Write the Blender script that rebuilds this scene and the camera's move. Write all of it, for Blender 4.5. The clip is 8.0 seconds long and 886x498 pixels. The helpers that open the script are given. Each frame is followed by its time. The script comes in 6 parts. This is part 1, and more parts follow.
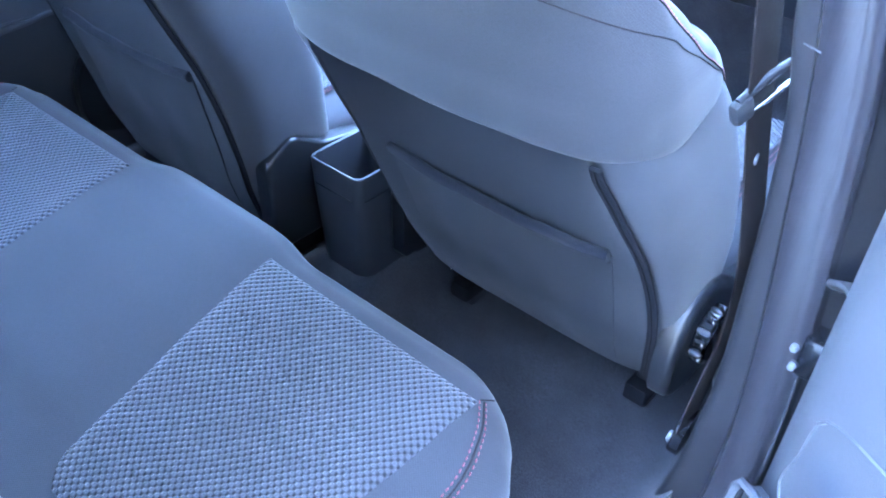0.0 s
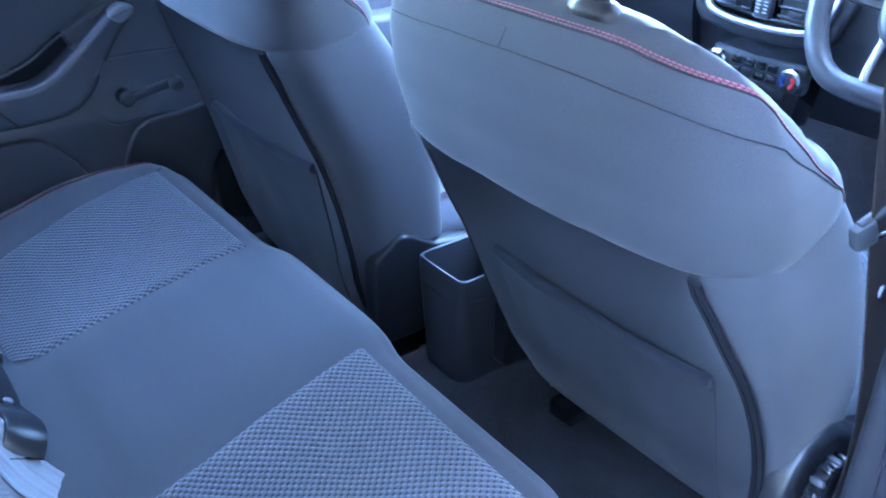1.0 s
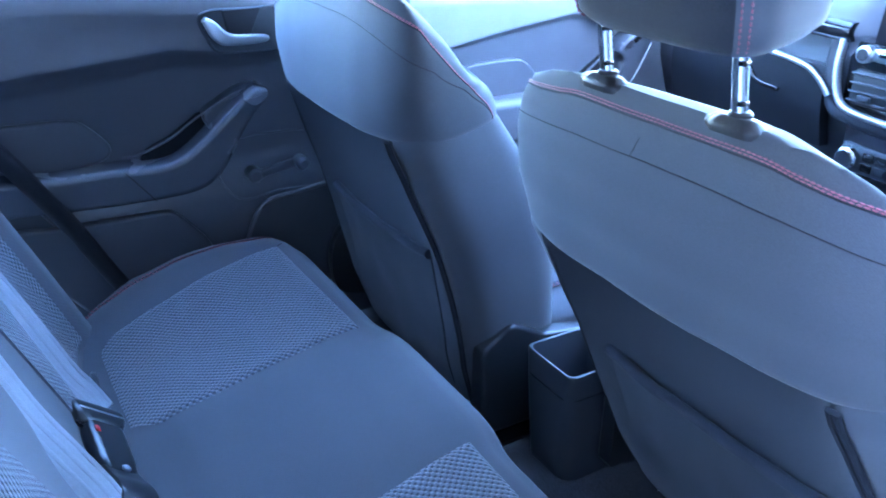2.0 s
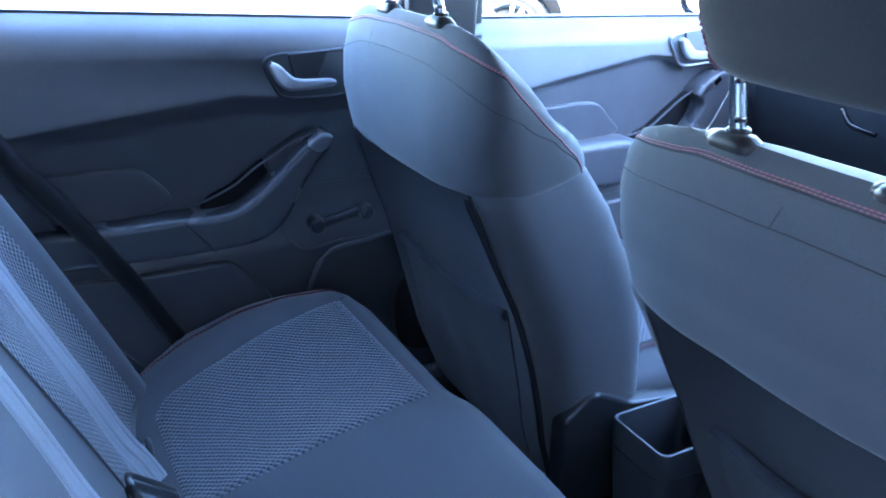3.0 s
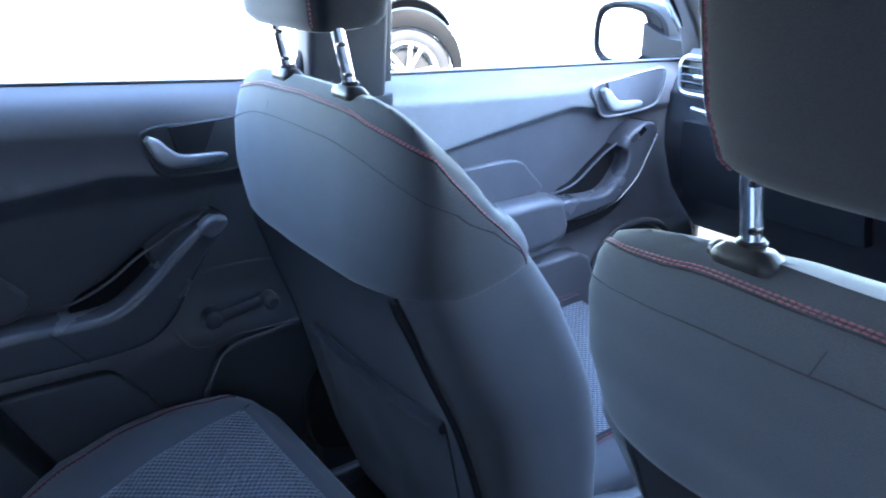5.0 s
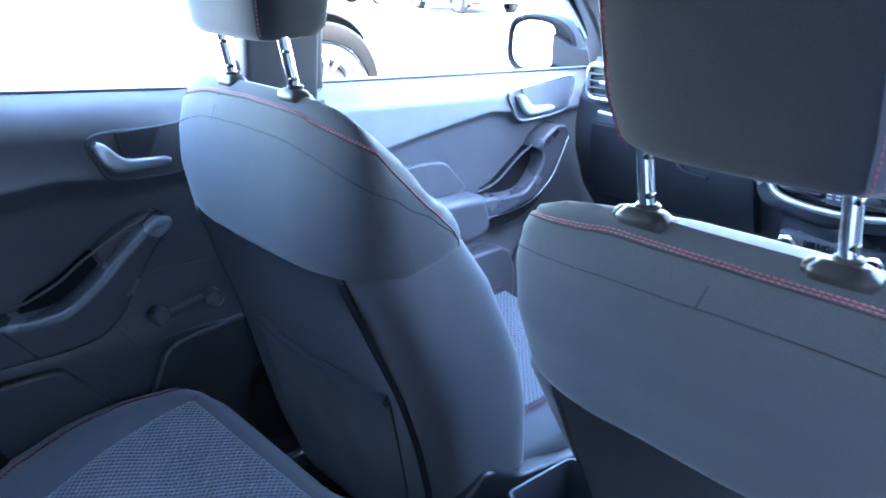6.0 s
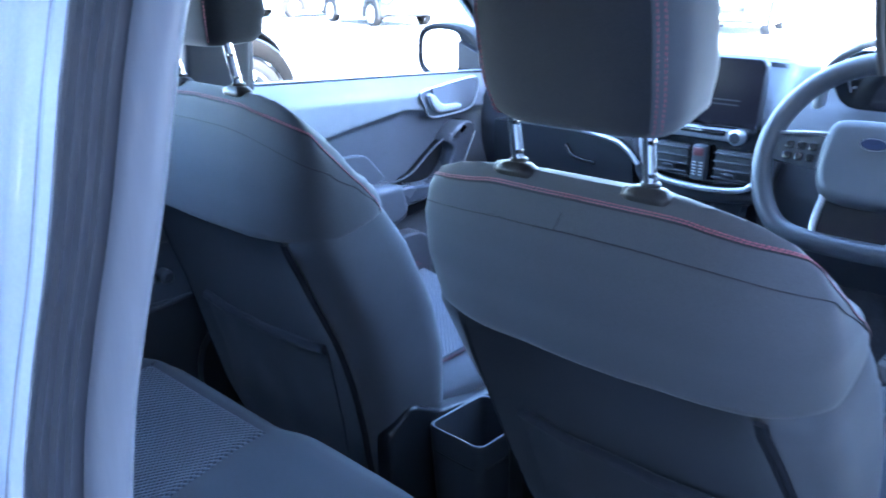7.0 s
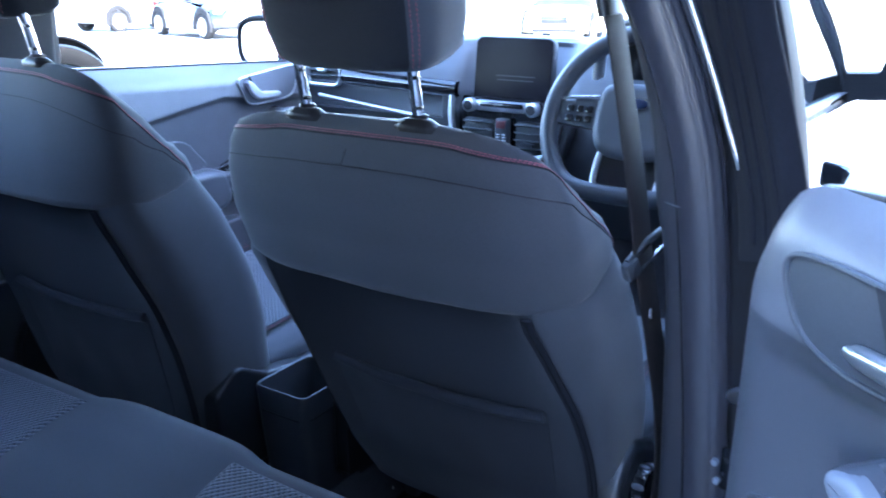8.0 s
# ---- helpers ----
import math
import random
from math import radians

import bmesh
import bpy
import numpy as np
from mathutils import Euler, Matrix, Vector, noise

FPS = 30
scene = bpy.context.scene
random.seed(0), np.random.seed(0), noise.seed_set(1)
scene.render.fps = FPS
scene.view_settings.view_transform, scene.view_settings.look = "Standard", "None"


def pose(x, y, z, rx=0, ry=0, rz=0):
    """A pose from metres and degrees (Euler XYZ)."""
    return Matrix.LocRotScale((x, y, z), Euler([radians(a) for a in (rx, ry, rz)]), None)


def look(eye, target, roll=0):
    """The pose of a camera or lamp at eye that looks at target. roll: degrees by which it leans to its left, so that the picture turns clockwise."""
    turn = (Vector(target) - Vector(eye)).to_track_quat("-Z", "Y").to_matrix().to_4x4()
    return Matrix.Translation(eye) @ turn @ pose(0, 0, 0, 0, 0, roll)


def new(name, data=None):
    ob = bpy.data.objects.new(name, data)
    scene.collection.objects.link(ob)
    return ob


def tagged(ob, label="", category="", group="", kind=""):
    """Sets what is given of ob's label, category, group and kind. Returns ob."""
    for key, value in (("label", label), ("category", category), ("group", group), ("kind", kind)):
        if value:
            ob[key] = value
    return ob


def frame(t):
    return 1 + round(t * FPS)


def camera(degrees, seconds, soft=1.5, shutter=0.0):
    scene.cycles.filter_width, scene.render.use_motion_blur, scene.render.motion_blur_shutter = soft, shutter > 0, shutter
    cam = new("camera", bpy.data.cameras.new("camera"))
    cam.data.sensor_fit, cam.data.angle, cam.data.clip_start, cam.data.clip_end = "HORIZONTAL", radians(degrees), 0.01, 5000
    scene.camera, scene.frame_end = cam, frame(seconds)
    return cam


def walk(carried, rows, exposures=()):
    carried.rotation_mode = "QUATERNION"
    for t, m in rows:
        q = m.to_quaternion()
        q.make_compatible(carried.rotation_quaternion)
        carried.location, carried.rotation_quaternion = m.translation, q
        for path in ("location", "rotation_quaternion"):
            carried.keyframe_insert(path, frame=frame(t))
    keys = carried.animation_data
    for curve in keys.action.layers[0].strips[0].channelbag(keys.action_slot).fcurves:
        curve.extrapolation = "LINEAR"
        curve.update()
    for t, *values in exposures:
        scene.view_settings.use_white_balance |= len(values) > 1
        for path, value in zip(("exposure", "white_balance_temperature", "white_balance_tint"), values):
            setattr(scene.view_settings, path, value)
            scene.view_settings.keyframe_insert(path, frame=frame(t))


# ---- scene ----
# The camera and its path: a phone held at the open rear door of a small right-hand-drive hatchback.
# x to the car's right, y towards its bonnet, z up from the rear carpet.
cam = camera(56.9, 8.0, soft=1.8, shutter=0.35)
PATH = [
    (0, (0.859, -0.491, 1.04), (-0.137, 0.726, -0.196), 2.5),
    (0.5, (0.885, -0.489, 1.021), (-0.286, 0.681, -0.101), 2.4),
    (1, (0.886, -0.462, 1.009), (-0.449, 0.642, 0.01), 2.1),
    (1.5, (0.876, -0.459, 1.017), (-0.573, 0.573, 0.104), 1.9),
    (2, (0.859, -0.473, 1.035), (-0.679, 0.478, 0.18), 1.7),
    (2.2, (0.848, -0.474, 1.032), (-0.718, 0.45, 0.201), 1.8),
    (3.5, (0.672, -0.453, 1.029), (-0.957, 0.414, 0.258), 0.8),
    (4, (0.623, -0.438, 1.039), (-0.992, 0.472, 0.289), 0.6),
    (4.5, (0.58, -0.411, 1.038), (-0.999, 0.58, 0.315), 0.4),
    (5, (0.559, -0.383, 1.039), (-0.97, 0.699, 0.338), 0.5),
    (5.2, (0.563, -0.371, 1.04), (-0.945, 0.743, 0.344), 0.5),
    (6.3, (0.688, -0.524, 1.042), (-0.706, 0.749, 0.382), 0.6),
    (6.5, (0.731, -0.557, 1.042), (-0.652, 0.73, 0.385), 0.4),
    (6.8, (0.774, -0.614, 1.047), (-0.554, 0.734, 0.398), 0.5),
    (7, (0.806, -0.628, 1.049), (-0.486, 0.759, 0.409), 0.3),
    (7.2, (0.841, -0.643, 1.044), (-0.394, 0.797, 0.41), 0.3),
    (7.5, (0.891, -0.659, 1.031), (-0.267, 0.848, 0.409), 0.3),
    (8, (0.932, -0.679, 0.99), (-0.08, 0.936, 0.382), 0.3),
]
EXPOSURES = [
    (0.0, 7.05, 5700, 13), (1.0, 6.62, 5400, 13), (2.0, 6.4, 5080, 12), (3.5, 5.68, 5750, 10), (5.0, 5.5, 6050, 11),
    (6.3, 6.1, 5680, 11), (7.0, 5.5, 5450, 11), (8.0, 5.05, 5560, 14),
]
walk(cam, [(t, look(eye, target, roll)) for t, eye, target, roll in PATH], EXPOSURES)

# ---- world and sun ----
SUN_ELEVATION, SUN_AZIMUTH = 40.0, 105.0  # degrees; azimuth from straight ahead towards the car's right
world = bpy.data.worlds.new("daylight")
scene.world = world
world.use_nodes = True
wn = world.node_tree.nodes
sky = wn.new("ShaderNodeTexSky")
sky.sky_type = "NISHITA"
sky.sun_disc = False
sky.sun_elevation = radians(SUN_ELEVATION)
sky.sun_rotation = radians(SUN_AZIMUTH)
world.node_tree.links.new(sky.outputs[0], wn["Background"].inputs[0])
wn["Background"].inputs[1].default_value = 0.15
sun = new("sun", bpy.data.lights.new("sun", "SUN"))
sun.data.energy, sun.data.angle, sun.data.color = 3.0, radians(8), (1.0, 0.94, 0.85)
_e, _a = radians(SUN_ELEVATION), radians(SUN_AZIMUTH)
sun.matrix_world = look((0, 0, 30), Vector((0, 0, 30)) - Vector((math.sin(_a) * math.cos(_e), math.cos(_a) * math.cos(_e), math.sin(_e))))

# ---- materials ----
def surface(name, colour, rough=0.6, metal=0.0, spec=0.5, grain=300.0, grain_mix=0.25, cloud=6.0, cloud_mix=0.2,
            bump=0.15, bump_scale=600.0, sheen=0.0, coat=0.0, stretch=(1, 1, 1)):
    """A surface with grain, broad uneven tone and fine relief, in metres."""
    m = bpy.data.materials.new(name)
    m.use_nodes = True
    nt = m.node_tree
    n, l = nt.nodes, nt.links
    b = n["Principled BSDF"]
    b.inputs["Roughness"].default_value = rough
    b.inputs["Metallic"].default_value = metal
    b.inputs["Specular IOR Level"].default_value = spec
    b.inputs["Sheen Weight"].default_value = sheen
    b.inputs["Coat Weight"].default_value = coat
    b.inputs["Coat Roughness"].default_value = 0.05
    tc = n.new("ShaderNodeTexCoord")
    mp = n.new("ShaderNodeMapping")
    mp.inputs["Scale"].default_value = stretch
    l.new(tc.outputs["Object"], mp.inputs["Vector"])
    fine = n.new("ShaderNodeTexNoise")
    fine.inputs["Scale"].default_value = grain
    fine.inputs["Detail"].default_value = 3
    broad = n.new("ShaderNodeTexNoise")
    broad.inputs["Scale"].default_value = cloud
    broad.inputs["Detail"].default_value = 4
    relief = n.new("ShaderNodeTexNoise")
    relief.inputs["Scale"].default_value = bump_scale
    relief.inputs["Detail"].default_value = 2
    for t in (fine, broad, relief):
        l.new(mp.outputs[0], t.inputs["Vector"])
    tone = None
    for t, amount in ((fine, grain_mix), (broad, cloud_mix)):
        r = n.new("ShaderNodeMapRange")
        r.inputs[1].default_value, r.inputs[2].default_value = 0.2, 0.8
        r.inputs[3].default_value, r.inputs[4].default_value = 1 - amount, 1 + amount
        l.new(t.outputs[0], r.inputs[0])
        if tone is None:
            tone = r.outputs[0]
        else:
            mu = n.new("ShaderNodeMath")
            mu.operation = "MULTIPLY"
            l.new(tone, mu.inputs[0])
            l.new(r.outputs[0], mu.inputs[1])
            tone = mu.outputs[0]
    mix = n.new("ShaderNodeVectorMath")
    mix.operation = "SCALE"
    mix.inputs[0].default_value = colour
    l.new(tone, mix.inputs["Scale"])
    l.new(mix.outputs[0], b.inputs["Base Color"])
    rr = n.new("ShaderNodeMapRange")
    rr.inputs[1].default_value, rr.inputs[2].default_value = 0.1, 0.9
    rr.inputs[3].default_value, rr.inputs[4].default_value = max(0.0, rough - 0.06), min(1.0, rough + 0.06)
    l.new(broad.outputs[0], rr.inputs[0])
    l.new(rr.outputs[0], b.inputs["Roughness"])
    if bump:
        bp = n.new("ShaderNodeBump")
        bp.inputs["Strength"].default_value = bump
        bp.inputs["Distance"].default_value = 0.001
        l.new(relief.outputs[0], bp.inputs["Height"])
        l.new(bp.outputs[0], b.inputs["Normal"])
    return m


def woven(name, dark, light, pitch, soft=0.35, rough=0.85, sheen=0.3, axes=(0, 1), bump=0.5, shift=0.0, relief=0.001):
    """Two-tone cloth woven in small staggered cells of that pitch."""
    m = surface(name, dark, rough, spec=0.2, sheen=sheen, bump=0)
    nt = m.node_tree
    n, l = nt.nodes, nt.links
    b = n["Principled BSDF"]
    tc = n.new("ShaderNodeTexCoord")
    sep = n.new("ShaderNodeSeparateXYZ")
    l.new(tc.outputs["Object"], sep.inputs[0])
    waves = []
    for a in axes:
        k = n.new("ShaderNodeMath")
        k.operation = "MULTIPLY"
        k.inputs[1].default_value = math.pi / pitch
        l.new(sep.outputs[a], k.inputs[0])
        s = n.new("ShaderNodeMath")
        s.operation = "SINE"
        l.new(k.outputs[0], s.inputs[0])
        waves.append(s.outputs[0])
    p = n.new("ShaderNodeMath")
    p.operation = "MULTIPLY"
    l.new(waves[0], p.inputs[0])
    l.new(waves[1], p.inputs[1])
    r = n.new("ShaderNodeMapRange")
    r.inputs[1].default_value, r.inputs[2].default_value = -soft - shift, soft - shift
    l.new(p.outputs[0], r.inputs[0])
    noise_t = n.new("ShaderNodeTexNoise")
    noise_t.inputs["Scale"].default_value = 900
    l.new(tc.outputs["Object"], noise_t.inputs["Vector"])
    mx = n.new("ShaderNodeMix")
    mx.data_type = "RGBA"
    mx.inputs["A"].default_value = (*dark, 1)
    mx.inputs["B"].default_value = (*light, 1)
    l.new(r.outputs[0], mx.inputs["Factor"])
    sc = n.new("ShaderNodeVectorMath")
    sc.operation = "SCALE"
    rr = n.new("ShaderNodeMapRange")
    rr.inputs[1].default_value, rr.inputs[2].default_value = 0.3, 0.7
    rr.inputs[3].default_value, rr.inputs[4].default_value = 0.88, 1.12
    l.new(noise_t.outputs[0], rr.inputs[0])
    l.new(mx.outputs["Result"], sc.inputs[0])
    l.new(rr.outputs[0], sc.inputs["Scale"])
    l.new(sc.outputs[0], b.inputs["Base Color"])
    bp = n.new("ShaderNodeBump")
    bp.inputs["Strength"].default_value = bump
    bp.inputs["Distance"].default_value = relief
    l.new(r.outputs[0], bp.inputs["Height"])
    l.new(bp.outputs[0], b.inputs["Normal"])
    return m


def pane_glass(name):
    """Thin window glass: clear, with a true gloss on its face."""
    m = bpy.data.materials.new(name)
    m.use_nodes = True
    nt = m.node_tree
    n, l = nt.nodes, nt.links
    n.remove(n["Principled BSDF"])
    clear = n.new("ShaderNodeBsdfTransparent")
    clear.inputs[0].default_value = (0.93, 0.96, 0.96, 1)
    gloss = n.new("ShaderNodeBsdfGlossy")
    gloss.inputs["Roughness"].default_value = 0.02
    facing = n.new("ShaderNodeLayerWeight")
    facing.inputs[0].default_value = 0.5
    steep = n.new("ShaderNodeMath")
    steep.operation = "POWER"
    steep.inputs[1].default_value = 5.0
    l.new(facing.outputs["Facing"], steep.inputs[0])
    fres = n.new("ShaderNodeMath")
    fres.operation = "MULTIPLY_ADD"
    fres.inputs[1].default_value, fres.inputs[2].default_value = 0.90, 0.06
    l.new(steep.outputs[0], fres.inputs[0])
    mix = n.new("ShaderNodeMixShader")
    l.new(fres.outputs[0], mix.inputs[0])
    l.new(clear.outputs[0], mix.inputs[1])
    l.new(gloss.outputs[0], mix.inputs[2])
    l.new(mix.outputs[0], n["Material Output"].inputs[0])
    return m


PANE = pane_glass("side_window_glass")
CLOTH = woven("twill_cloth", (0.051, 0.053, 0.060), (0.059, 0.061, 0.069), 0.0013, soft=1.0, sheen=0.22, axes=(0, 2), bump=0.03)
CLOTH_FLAT = woven("bench_cloth", (0.049, 0.052, 0.061), (0.065, 0.070, 0.081), 0.0017, soft=1.0, sheen=0.25, axes=(0, 1), bump=0.1)
CLOTH_DARK = surface("knit_cloth_dark", (0.026, 0.028, 0.035), 0.9, spec=0.2, grain=900, grain_mix=0.3, bump=0.3, bump_scale=1500, sheen=0.12)
CLOTH_SIDE = surface("smooth_side_cloth", (0.055, 0.058, 0.068), 0.75, spec=0.3, grain=900, grain_mix=0.15, bump=0.15, bump_scale=1500, sheen=0.2)
CHEEK_CLOTH = surface("headrest_side_cloth", (0.074, 0.079, 0.092), 0.75, spec=0.3, grain=900, grain_mix=0.15, bump=0.15, bump_scale=1500, sheen=0.3)
CHECK = woven("check_cloth", (0.032, 0.035, 0.043), (0.118, 0.129, 0.152), 0.0050, soft=0.55, axes=(0, 1), bump=1.0, shift=0.18, relief=0.0022)
CHECK_BACK = woven("check_cloth_back", (0.032, 0.035, 0.043), (0.118, 0.129, 0.152), 0.0050, soft=0.55, axes=(0, 2), bump=1.0, shift=0.18, relief=0.0022)
HEAD_CLOTH = surface("headrest_cloth_dark", (0.025, 0.026, 0.031), 0.9, spec=0.2, grain=900, grain_mix=0.3, bump=0.3, bump_scale=1500, sheen=0.1)
SEAM = surface("seam_thread_black", (0.012, 0.012, 0.015), 0.8)
RED = surface("red_thread", (0.27, 0.060, 0.082), 0.6, sheen=0.3)
PLASTIC = surface("grained_black_plastic", (0.045, 0.048, 0.055), 0.5, grain=700, grain_mix=0.2, bump=0.35, bump_scale=900)
PLASTIC_SOFT = surface("soft_touch_plastic", (0.066, 0.069, 0.080), 0.31, cloud_mix=0.06, grain=800, grain_mix=0.15, bump=0.3, bump_scale=1100)
# paler copy of the soft-touch plastic: window light put into the colour
PLASTIC_UPPER_LIT = surface("upper_trim_plastic_lit", (0.112, 0.113, 0.126), 0.38, grain=800, grain_mix=0.12, bump=0.25, bump_scale=1100)
PLASTIC_GREY = surface("grey_pillar_plastic", (0.024, 0.024, 0.029), 0.55, spec=0.3, grain=700, grain_mix=0.12, bump=0.3, bump_scale=900)
PLASTIC_PALE = surface("pale_grey_plastic", (0.15, 0.16, 0.18), 0.45, bump=0.05, grain_mix=0.04, cloud_mix=0.06)
# front-door copies of the door plastics, paler for the light falling there
FRONT_UPPER_LIT = surface("front_upper_plastic_lit", (0.210, 0.213, 0.232), 0.38, grain=800, grain_mix=0.12, bump=0.2, bump_scale=1100)
FRONT_PANEL_LIT = surface("front_panel_plastic_lit", (0.088, 0.091, 0.104), 0.38, grain=800, grain_mix=0.12, bump=0.25, bump_scale=1100)
HANDLE_GREY = surface("grey_handle_plastic", (0.17, 0.18, 0.205), 0.40, bump=0.05, grain_mix=0.04, cloud_mix=0.06)
PLASTIC_WORN = surface("handled_black_plastic", (0.078, 0.082, 0.095), 0.27, cloud_mix=0.06, grain=700, grain_mix=0.15, bump=0.15, bump_scale=900)
PLASTIC_BIN = surface("smooth_black_plastic", (0.036, 0.039, 0.046), 0.36, cloud_mix=0.05, grain=700, grain_mix=0.1, bump=0.1, bump_scale=900)
GLOSS = surface("piano_black", (0.010, 0.010, 0.012), 0.12, bump=0, grain_mix=0.05, coat=0.5)
CHROME = surface("chrome", (0.75, 0.76, 0.78), 0.14, metal=1.0, bump=0, grain_mix=0.03, cloud_mix=0.05)
SATIN = surface("satin_silver", (0.55, 0.56, 0.58), 0.32, metal=0.9, bump=0.05, grain_mix=0.05)
RUBBER = surface("black_rubber", (0.026, 0.026, 0.030), 0.55, grain_mix=0.2, bump=0.2)
JAMB_RUBBER = surface("ribbed_jamb_rubber", (0.027, 0.027, 0.035), 0.38, grain_mix=0.12, cloud_mix=0.1, bump=0.1, stretch=(1, 1, 0.1))
# paler copy of the pillar-edge rubber: sky light put into the colour
SEAL_LIT = surface("door_seal_rubber_lit", (0.150, 0.152, 0.174), 0.36, grain_mix=0.06, cloud_mix=0.08, bump=0.1, stretch=(1, 1, 0.1))
PILLAR_RUBBER = surface("pillar_edge_rubber", (0.032, 0.031, 0.038), 0.28, spec=0.5, grain=500, grain_mix=0.12, bump=0.2, bump_scale=800, stretch=(1, 1, 0.1))
BLACK_TRIM = surface("smooth_black_trim", (0.017, 0.018, 0.021), 0.32, cloud_mix=0.05, grain=700, grain_mix=0.1, bump=0.08, bump_scale=900)
ZIP_TAPE = surface("black_zip_tape", (0.020, 0.021, 0.026), 0.8, spec=0.12, grain=900, bump=0.3, bump_scale=1500)
HUB_SKIN = surface("soft_hub_cover", (0.066, 0.069, 0.078), 0.42, grain=800, grain_mix=0.12, bump=0.15, bump_scale=1100)
DASH_SKIN = surface("dashboard_skin", (0.060, 0.062, 0.070), 0.36, grain=800, grain_mix=0.12, bump=0.08, bump_scale=1100)
CARPET = surface("needle_carpet", (0.047, 0.048, 0.055), 0.95, spec=0.1, grain=500, grain_mix=0.6, cloud=14, cloud_mix=0.3, bump=1.0, bump_scale=500, sheen=0.2)
WEBBING = surface("belt_webbing", (0.25, 0.265, 0.30), 0.36, grain=900, grain_mix=0.25, bump=0.4, bump_scale=900, sheen=0.2)
WEBBING_DARK = surface("driver_belt_webbing", (0.028, 0.023, 0.022), 0.6, spec=0.12, grain=900, grain_mix=0.25, bump=0.4, bump_scale=900)
LEVER = surface("silver_painted_plastic", (0.52, 0.54, 0.58), 0.33, metal=0.25, bump=0.05, grain_mix=0.05)
# pale base colour stands in for bright reflections in the black paint
QUARTER_REFLECTION = surface("quarter_paint_reflection", (0.58, 0.62, 0.70), 0.14, metal=0.5, bump=0, coat=1.0, grain=900, grain_mix=0.08, cloud_mix=0.05)
PAINT = surface("black_car_paint", (0.008, 0.009, 0.012), 0.15, bump=0, coat=1.0, grain_mix=0.05)
HEADLINER = surface("headliner_cloth", (0.42, 0.42, 0.42), 0.95, grain_mix=0.1, bump=0.3)
SCREEN = surface("dark_screen_glass", (0.010, 0.009, 0.012), 0.16, spec=0.035, bump=0, grain_mix=0.02, coat=0.0)
BRONZE = surface("dull_brown_strip", (0.30, 0.23, 0.19), 0.5, bump=0.1)
POST_RUBBER = surface("dull_black_post_rubber", (0.010, 0.010, 0.013), 0.8, spec=0.08, grain_mix=0.1, bump=0.1)
MATT_BLACK = surface("matt_black_housing", (0.008, 0.008, 0.010), 0.7, spec=0.2, bump=0.1)
GUIDE = surface("satin_guide_plastic", (0.024, 0.021, 0.021), 0.42, spec=0.35, bump=0.05)
MIRROR = surface("mirror_glass", (0.85, 0.87, 0.88), 0.02, metal=1.0, bump=0, grain_mix=0.0, cloud_mix=0.0)
ICON = surface("white_print", (0.5, 0.5, 0.5), 0.5, bump=0)
RED_PLASTIC = surface("red_plastic", (0.65, 0.03, 0.03), 0.35, bump=0)
MAROON = surface("dull_red_button", (0.10, 0.02, 0.025), 0.4, bump=0)
BLUE_PLASTIC = surface("blue_plastic", (0.02, 0.05, 0.22), 0.3, bump=0)
AMBER = surface("amber_lens", (0.8, 0.3, 0.03), 0.2, bump=0)
LEATHER = surface("smooth_leather", (0.058, 0.060, 0.068), 0.40, grain=500, grain_mix=0.15, bump=0.3, bump_scale=700)
ASPHALT = surface("car_park_asphalt", (0.33, 0.33, 0.33), 0.9, spec=0.2, grain=120, grain_mix=0.4, cloud=0.6, cloud_mix=0.25, bump=0.6, bump_scale=150)
WHITE_PAINT = surface("white_car_paint", (0.72, 0.73, 0.75), 0.25, bump=0, coat=0.8, grain_mix=0.02, cloud_mix=0.03)
YELLOW_PAINT = surface("pale_yellow_car_paint", (0.75, 0.62, 0.25), 0.3, bump=0, coat=0.8, grain_mix=0.02)
TYRE = surface("tyre_rubber", (0.020, 0.020, 0.021), 0.85, spec=0.06, bump=0.3)
GUARD_BLACK = surface("black_mudguard_plastic", (0.0022, 0.0023, 0.0026), 0.6, spec=0.05, bump=0.1)
ALLOY = surface("silver_alloy", (0.6, 0.61, 0.63), 0.3, metal=0.8, bump=0.05)
TINT = surface("tinted_window", (0.02, 0.025, 0.03), 0.06, bump=0, coat=0.5)
# dark so that the added wall bounces little light back
SHADE_WALL = surface("shade_wall_plain", (0.16, 0.15, 0.15), 0.9, grain=40, cloud=0.7, bump=0.5, bump_scale=60)
BADGE_BLUE = surface("badge_blue", (0.020, 0.030, 0.065), 0.2, bump=0, coat=0.4)

# ---- mesh helpers ----
def thing(name, label, category, m=None, group="", kind=""):
    ob = new(name)
    ob.empty_display_size = 0.1
    ob.matrix_basis = m if m is not None else Matrix.Identity(4)
    return tagged(ob, label, category, group, kind)


def root(ob):
    while ob.parent:
        ob = ob.parent
    return ob


def part(name, bm, material, parent=None, label="", smooth=True, placed=True, split=40):
    """Links a bmesh as one mesh object. placed: its points are in the world's axes, else in those of its thing."""
    bmesh.ops.recalc_face_normals(bm, faces=bm.faces)
    if parent is not None and placed:
        bm.transform(root(parent).matrix_basis.inverted())
    me = bpy.data.meshes.new(name)
    for f in bm.faces:
        f.smooth = smooth
    if smooth:
        limit = radians(split)
        for e in bm.edges:
            if len(e.link_faces) == 2 and e.calc_face_angle(0) > limit:
                e.smooth = False
    bm.to_mesh(me)
    bm.free()
    me.materials.append(material)
    ob = new(name, me)
    if parent is not None:
        ob.parent = parent
    if label:
        tagged(ob, label)
    return ob


